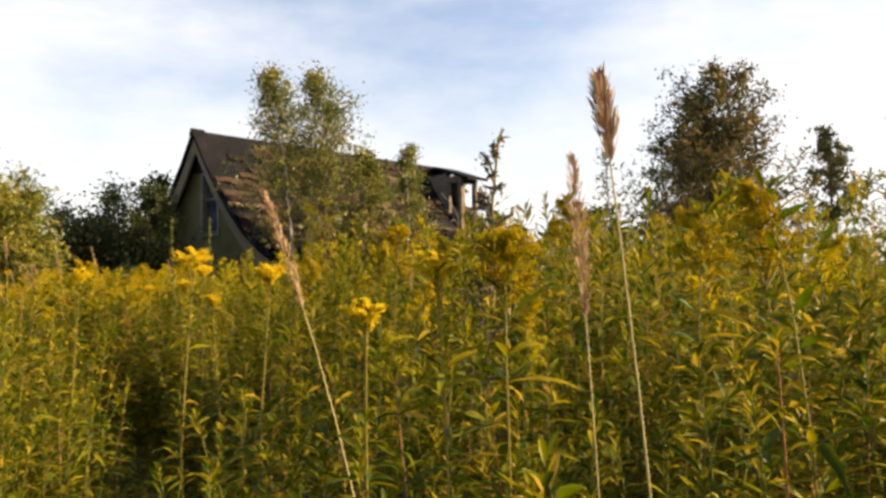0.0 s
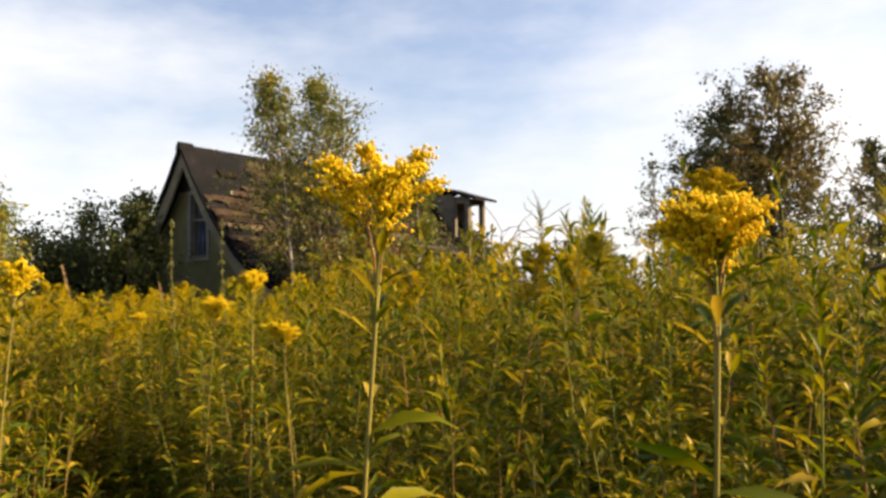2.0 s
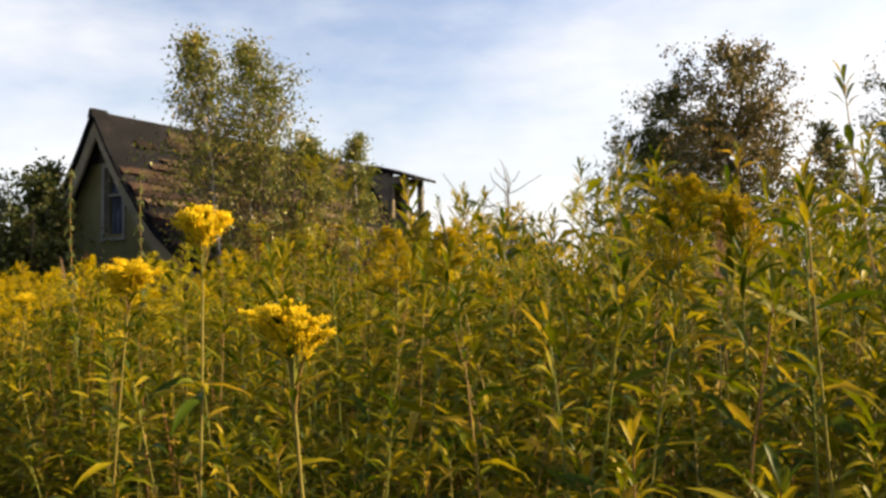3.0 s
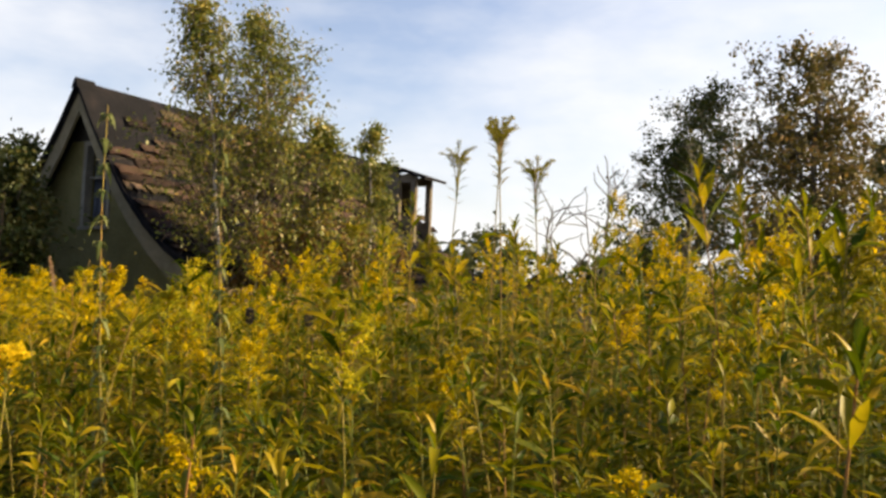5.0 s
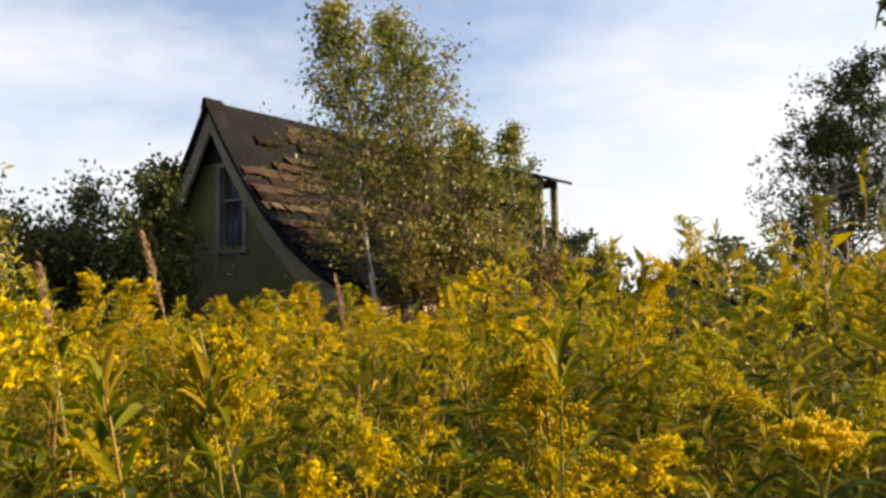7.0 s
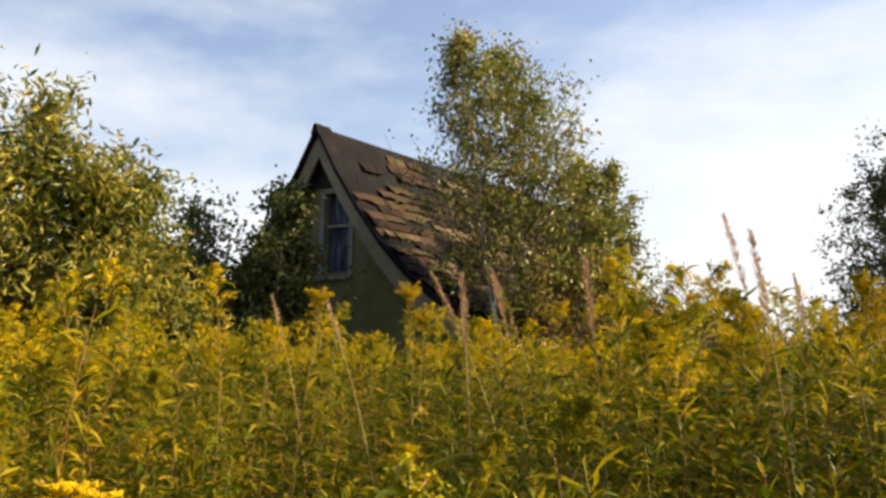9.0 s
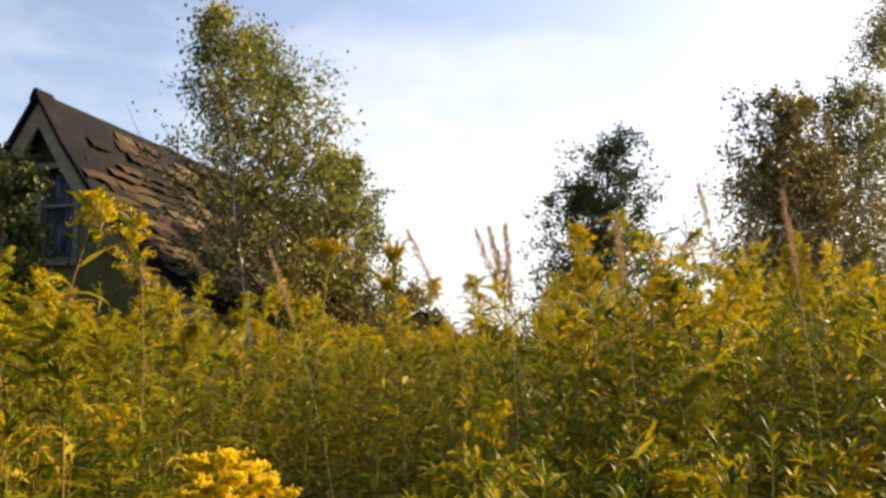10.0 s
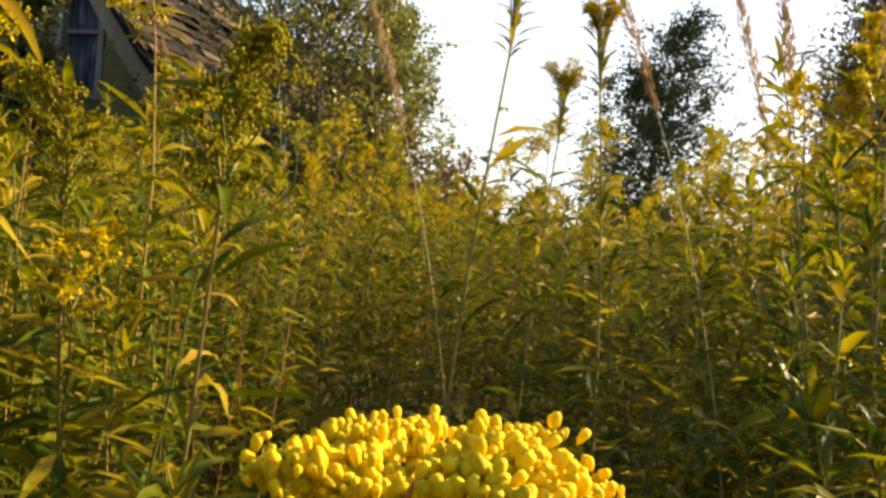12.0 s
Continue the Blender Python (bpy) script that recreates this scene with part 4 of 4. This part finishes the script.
def nettle(x, y, height, seed):
    rng = np.random.default_rng(seed)
    thing = empty("nettle", pose(x, y, ground_z(x, y) - 0.02), "tall single nettle stem with drooping paired leaves", "nettle", "nettles above the goldenrod")
    st, lf, fl = Heap(), Heap(), Heap()
    ts = np.linspace(0, 1, 10)
    pts = np.column_stack([0.03 * np.sin(ts * 5), 0.02 * ts, height * ts])
    tube(st, pts, 0.0045 - 0.003 * ts, 5, 0)
    for i in range(24):
        u = 0.30 + 0.69 * i / 23
        p = np.array([np.interp(u, ts, pts[:, j]) for j in range(3)])
        n = 4
        ang = i * 0.8 + np.arange(n) * math.pi / 2 + rng.uniform(-0.2, 0.2, n)
        L = np.array([0.062, 0.042, 0.062, 0.042]) * (0.85 - u * 0.38) * rng.uniform(0.7, 1.2, n)
        blades(lf, np.repeat(p[None], n, axis=0), np.column_stack([np.cos(ang), np.sin(ang), np.full(n, 0.3)]), L, L * 0.36, np.full(n, 2.3 if u > 0.6 else 1.4), rng, 0, fold=0.15)
        k = 46
        b = rng.uniform(0, 6.28, k)
        r = rng.uniform(0.003, 0.021, k) * (1.3 - 0.6 * u)
        flakes(fl, p + np.column_stack([np.cos(b) * r, np.sin(b) * r, -rng.uniform(0, 0.036, k) * (r / 0.02)]), rng.uniform(0.006, 0.012, k), rng, 0, hang=1.0)
    part("stem", st.mesh("stem", [STEM]), None, thing)
    part("foliage", lf.mesh("foliage", [NETTLE]), None, thing)
    tagged(part("inflorescence", fl.mesh("inflorescence", [NETTLE]), None, thing), kind="stuff")


nettle(-2.455, 6.92, 2.12, 501)
nettle(-2.19, 7.16, 2.14, 502)


def seed_head(x, y, height, seed):
    rng = np.random.default_rng(seed)
    thing = empty("seed_head", pose(x, y, ground_z(x, y) - 0.02), "dry dark brown seed head on a thin stem", "seed head", "dry seed heads in the goldenrod")
    st, hd = Heap(), Heap()
    ts = np.linspace(0, 1, 6)
    pts = np.column_stack([0.02 * ts ** 2, 0.01 * ts, height * ts])
    tube(st, pts, 0.003 - 0.001 * ts, 4, 0)
    k = 240
    u = rng.uniform(-1, 1, k)
    a = rng.uniform(0, 6.28, k)
    r = 0.016 * np.sqrt(1 - u ** 2)
    flakes(hd, pts[-1] + np.column_stack([np.cos(a) * r, np.sin(a) * r, u * 0.032]), rng.uniform(0.008, 0.015, k), rng, 0)
    part("stem", st.mesh("stem", [STEM]), None, thing)
    part("head", hd.mesh("head", [BARK]), None, thing, "dark brown bristly head")


for i, (x, y, h) in enumerate(((-2.32, 8.26, 1.55), (-2.2, 8.34, 1.56), (-1.96, 8.22, 1.56), (-1.87, 8.46, 1.56), (-1.83, 8.86, 1.54), (-2.6, 8.4, 1.5))):
    seed_head(x, y, h, 600 + i)


def flower_heads(heap, at, way, size, rng, m):
    """Small barrel-shaped flower heads, six-sided, each along its own way."""
    k = len(at)
    a = way / (np.linalg.norm(way, axis=1)[:, None] + 1e-9)
    b = np.cross(a, rng.normal(size=(k, 3)))
    b /= np.linalg.norm(b, axis=1)[:, None] + 1e-9
    c = np.cross(a, b)
    s = size[:, None]
    v = [at - a * s * 0.7]
    for z, r in ((-0.25, 0.30), (0.35, 0.40), (0.65, 0.26)):
        for j in range(6):
            w = j * math.pi / 3
            v.append(at + (a * z + (b * math.cos(w) + c * math.sin(w)) * r) * s)
    v.append(at + a * s * 0.6)
    f = []
    for j in range(6):
        n = (j + 1) % 6
        f.append((0, 1 + n, 1 + j))
        for ring in (1, 7):
            f += [(ring + j, ring + n, ring + 6 + n), (ring + j, ring + 6 + n, ring + 6 + j)]
        f.append((13 + j, 13 + n, 19))
    heap.put(np.stack(v, axis=1).reshape(-1, 3), (np.array(f)[None] + 20 * np.arange(k)[:, None, None]).reshape(-1, 3), m)


def crowned_goldenrod(x, y, height, width, turn, seed, label, flower, lean=0.05, head=0.0036, branches=20, flat=0.55, close=False, rows=4):
    """A goldenrod whose panicle spreads like a candelabra: branches rise, then arch outward with flowers along their upper side."""
    rng = np.random.default_rng(seed)
    thing = empty("goldenrod", pose(x, y, ground_z(x, y) - 0.02, 0, 0, turn), label, "goldenrod", "goldenrod plants along the trodden path")
    st, lf, hd = Heap(), Heap(), Heap()
    ts = np.linspace(0, 1, 14)
    pts = np.column_stack([lean * (ts ** 3 - 1), 0.015 * np.sin(ts * 4), (height - 0.22 * width) * ts])
    tube(st, pts, 0.0042 - 0.0024 * ts, 6, 0)
    k = 46
    u = rng.uniform(0.1, 0.88, k)
    ang = np.arange(k) * 2.4
    base = np.column_stack([np.interp(u, ts, pts[:, j]) for j in range(3)])
    L = rng.uniform(0.08, 0.13, k) * (1.15 - 0.4 * u)
    blades(lf, base, np.column_stack([np.cos(ang), np.sin(ang), rng.uniform(-0.1, 1.1, k)]), L, L * 0.18, rng.uniform(0.1, 0.8, k), rng, 0, twist=0.8)
    depth = 1.25 * width
    for i in range(branches):
        f = i / (branches - 1)
        u0 = 1 - depth / height * (1 - f)
        p0 = np.array([np.interp(u0, ts, pts[:, j]) for j in range(3)])
        a = i * 2.4 + rng.uniform(-0.4, 0.4)
        reach = width * (0.30 + 0.26 * math.sin(math.pi * min(1, 0.15 + f))) * rng.uniform(0.7, 1.15)
        way = np.array([math.cos(a), math.sin(a), 0])
        up = (depth * (1 - f) * 0.72 + 0.20 * width * rng.uniform(0.4, 1.2)) * flat * 2

        def arch(q, p0=p0, way=way, reach=reach, up=up):
            q = np.asarray(q)[:, None]
            return p0 + way * reach * q ** 1.7 + np.array([0, 0, 1.0]) * up * (1.75 * q - 0.80 * q ** 2.2)
        tube(hd, arch(np.linspace(0, 1, 6)), np.linspace(0.0016, 0.0007, 6), 4, 1)
        blades(lf, p0[None], (way + np.array([0, 0, 0.9]))[None], np.array([rng.uniform(0.04, 0.075)]), np.array([0.009]), np.array([0.4]), rng, 0)
        lines = [arch(np.linspace(0.42, 1, max(6, int((reach + 0.4 * up) / head))))]
        side = np.array([-way[1], way[0], 0])
        for e in range(9 if close else 6):
            q0 = rng.uniform(0.45, 0.95)
            c0 = arch([q0])[0]
            go = way * 0.6 + side * (1 if e % 2 else -1) * rng.uniform(0.5, 1.0) + np.array([0, 0, 0.5])
            r = reach * rng.uniform(0.22, 0.40) * (1.15 - q0 * 0.6)
            q = np.linspace(0.15, 1, max(3, int(r / head)))[:, None]
            lines.append(c0 + go * r * q - np.array([0, 0, 0.45]) * r * q ** 2)
        for line in lines:
            for row in range(rows):
                p = line + np.array([0, 0, 0.45 * head]) + rng.normal(size=line.shape) * np.array([1.1, 1.1, 0.8]) * head
                sz = rng.uniform(0.75, 1.3, len(p)) * head
                if close:
                    flower_heads(hd, p, rng.normal(size=p.shape) * 0.45 + np.array([0, 0, 1.0]) + way * 0.3, sz * 1.25, rng, 0)
                else:
                    florets(hd, p, sz, rng, 0)
    part("stem", st.mesh("stem", [STEM]), None, thing)
    part("foliage", lf.mesh("foliage", [LEAF]), None, thing)
    plume = hd.mesh("plume", [flower, STEM])
    if close:
        plume.polygons.foreach_set("use_smooth", np.ones(len(plume.polygons), dtype=bool))
    part("plume", plume, None, thing, "golden yellow flower panicle" if flower == LIT_BLOOM else "")


RICH = "tall goldenrod with bright yellow candelabra-shaped flower panicle"
GREEN = "tall goldenrod with green, still budding feathery panicle"
crowned_goldenrod(-1.06, 2.28, 1.67, 0.125, 40, 701, RICH, LIT_BLOOM, branches=15)
crowned_goldenrod(-0.44, 3.14, 1.79, 0.13, 80, 702, RICH, BLOOM)
crowned_goldenrod(-1.34, 3.65, 1.505, 0.085, 200, 703, RICH, LIT_BLOOM, head=0.0026, rows=5)
crowned_goldenrod(-1.50, 4.10, 1.655, 0.10, 120, 704, RICH, LIT_BLOOM)
crowned_goldenrod(-1.64, 4.32, 1.58, 0.10, 10, 705, RICH, LIT_BLOOM)
crowned_goldenrod(-0.41, 0.92, 1.52, 0.07, 300, 706, RICH, LIT_BLOOM, branches=11)
crowned_goldenrod(-0.31, 1.05, 1.60, 0.085, 150, 707, RICH, LIT_BLOOM, branches=12)
crowned_goldenrod(-0.80, 2.16, 1.61, 0.09, 60, 708, RICH, LIT_BLOOM)
crowned_goldenrod(-1.72, 3.05, 1.62, 0.08, 20, 709, RICH, LIT_BLOOM, branches=12)
crowned_goldenrod(-2.66, 6.86, 1.525, 0.085, 90, 710, RICH, LIT_BLOOM)
crowned_goldenrod(-5.29, 9.01, 1.63, 0.09, 30, 711, GREEN, BLOOM, lean=0.10, rows=2, flat=0.95)
crowned_goldenrod(-4.99, 9.23, 1.66, 0.10, 130, 712, GREEN, BLOOM, lean=0.08, rows=2, flat=0.95)
crowned_goldenrod(-1.76, 8.45, 1.96, 0.11, 230, 713, GREEN, BUD, branches=13, rows=2, flat=0.7)
crowned_goldenrod(-4.9, 9.45, 1.58, 0.09, 330, 714, GREEN, BLOOM, rows=2, flat=0.95)
for i, (x, y, h) in enumerate(((-1.39, 7.98, 2.12), (-1.26, 7.90, 2.22), (-1.38, 7.40, 2.12), (-1.20, 7.55, 2.02))):
    crowned_goldenrod(x, y, h + 0.08, 0.12, 70 * i, 720 + i, GREEN, BUD, lean=0.06, flat=0.95, branches=14, rows=2)
crowned_goldenrod(-5.80, 8.12, 1.195, 0.235, 200, 730, "goldenrod leaning over the path with dense golden flower panicle", LIT_BLOOM, lean=0.12, head=0.0036, branches=28, flat=0.36, close=True, rows=5)
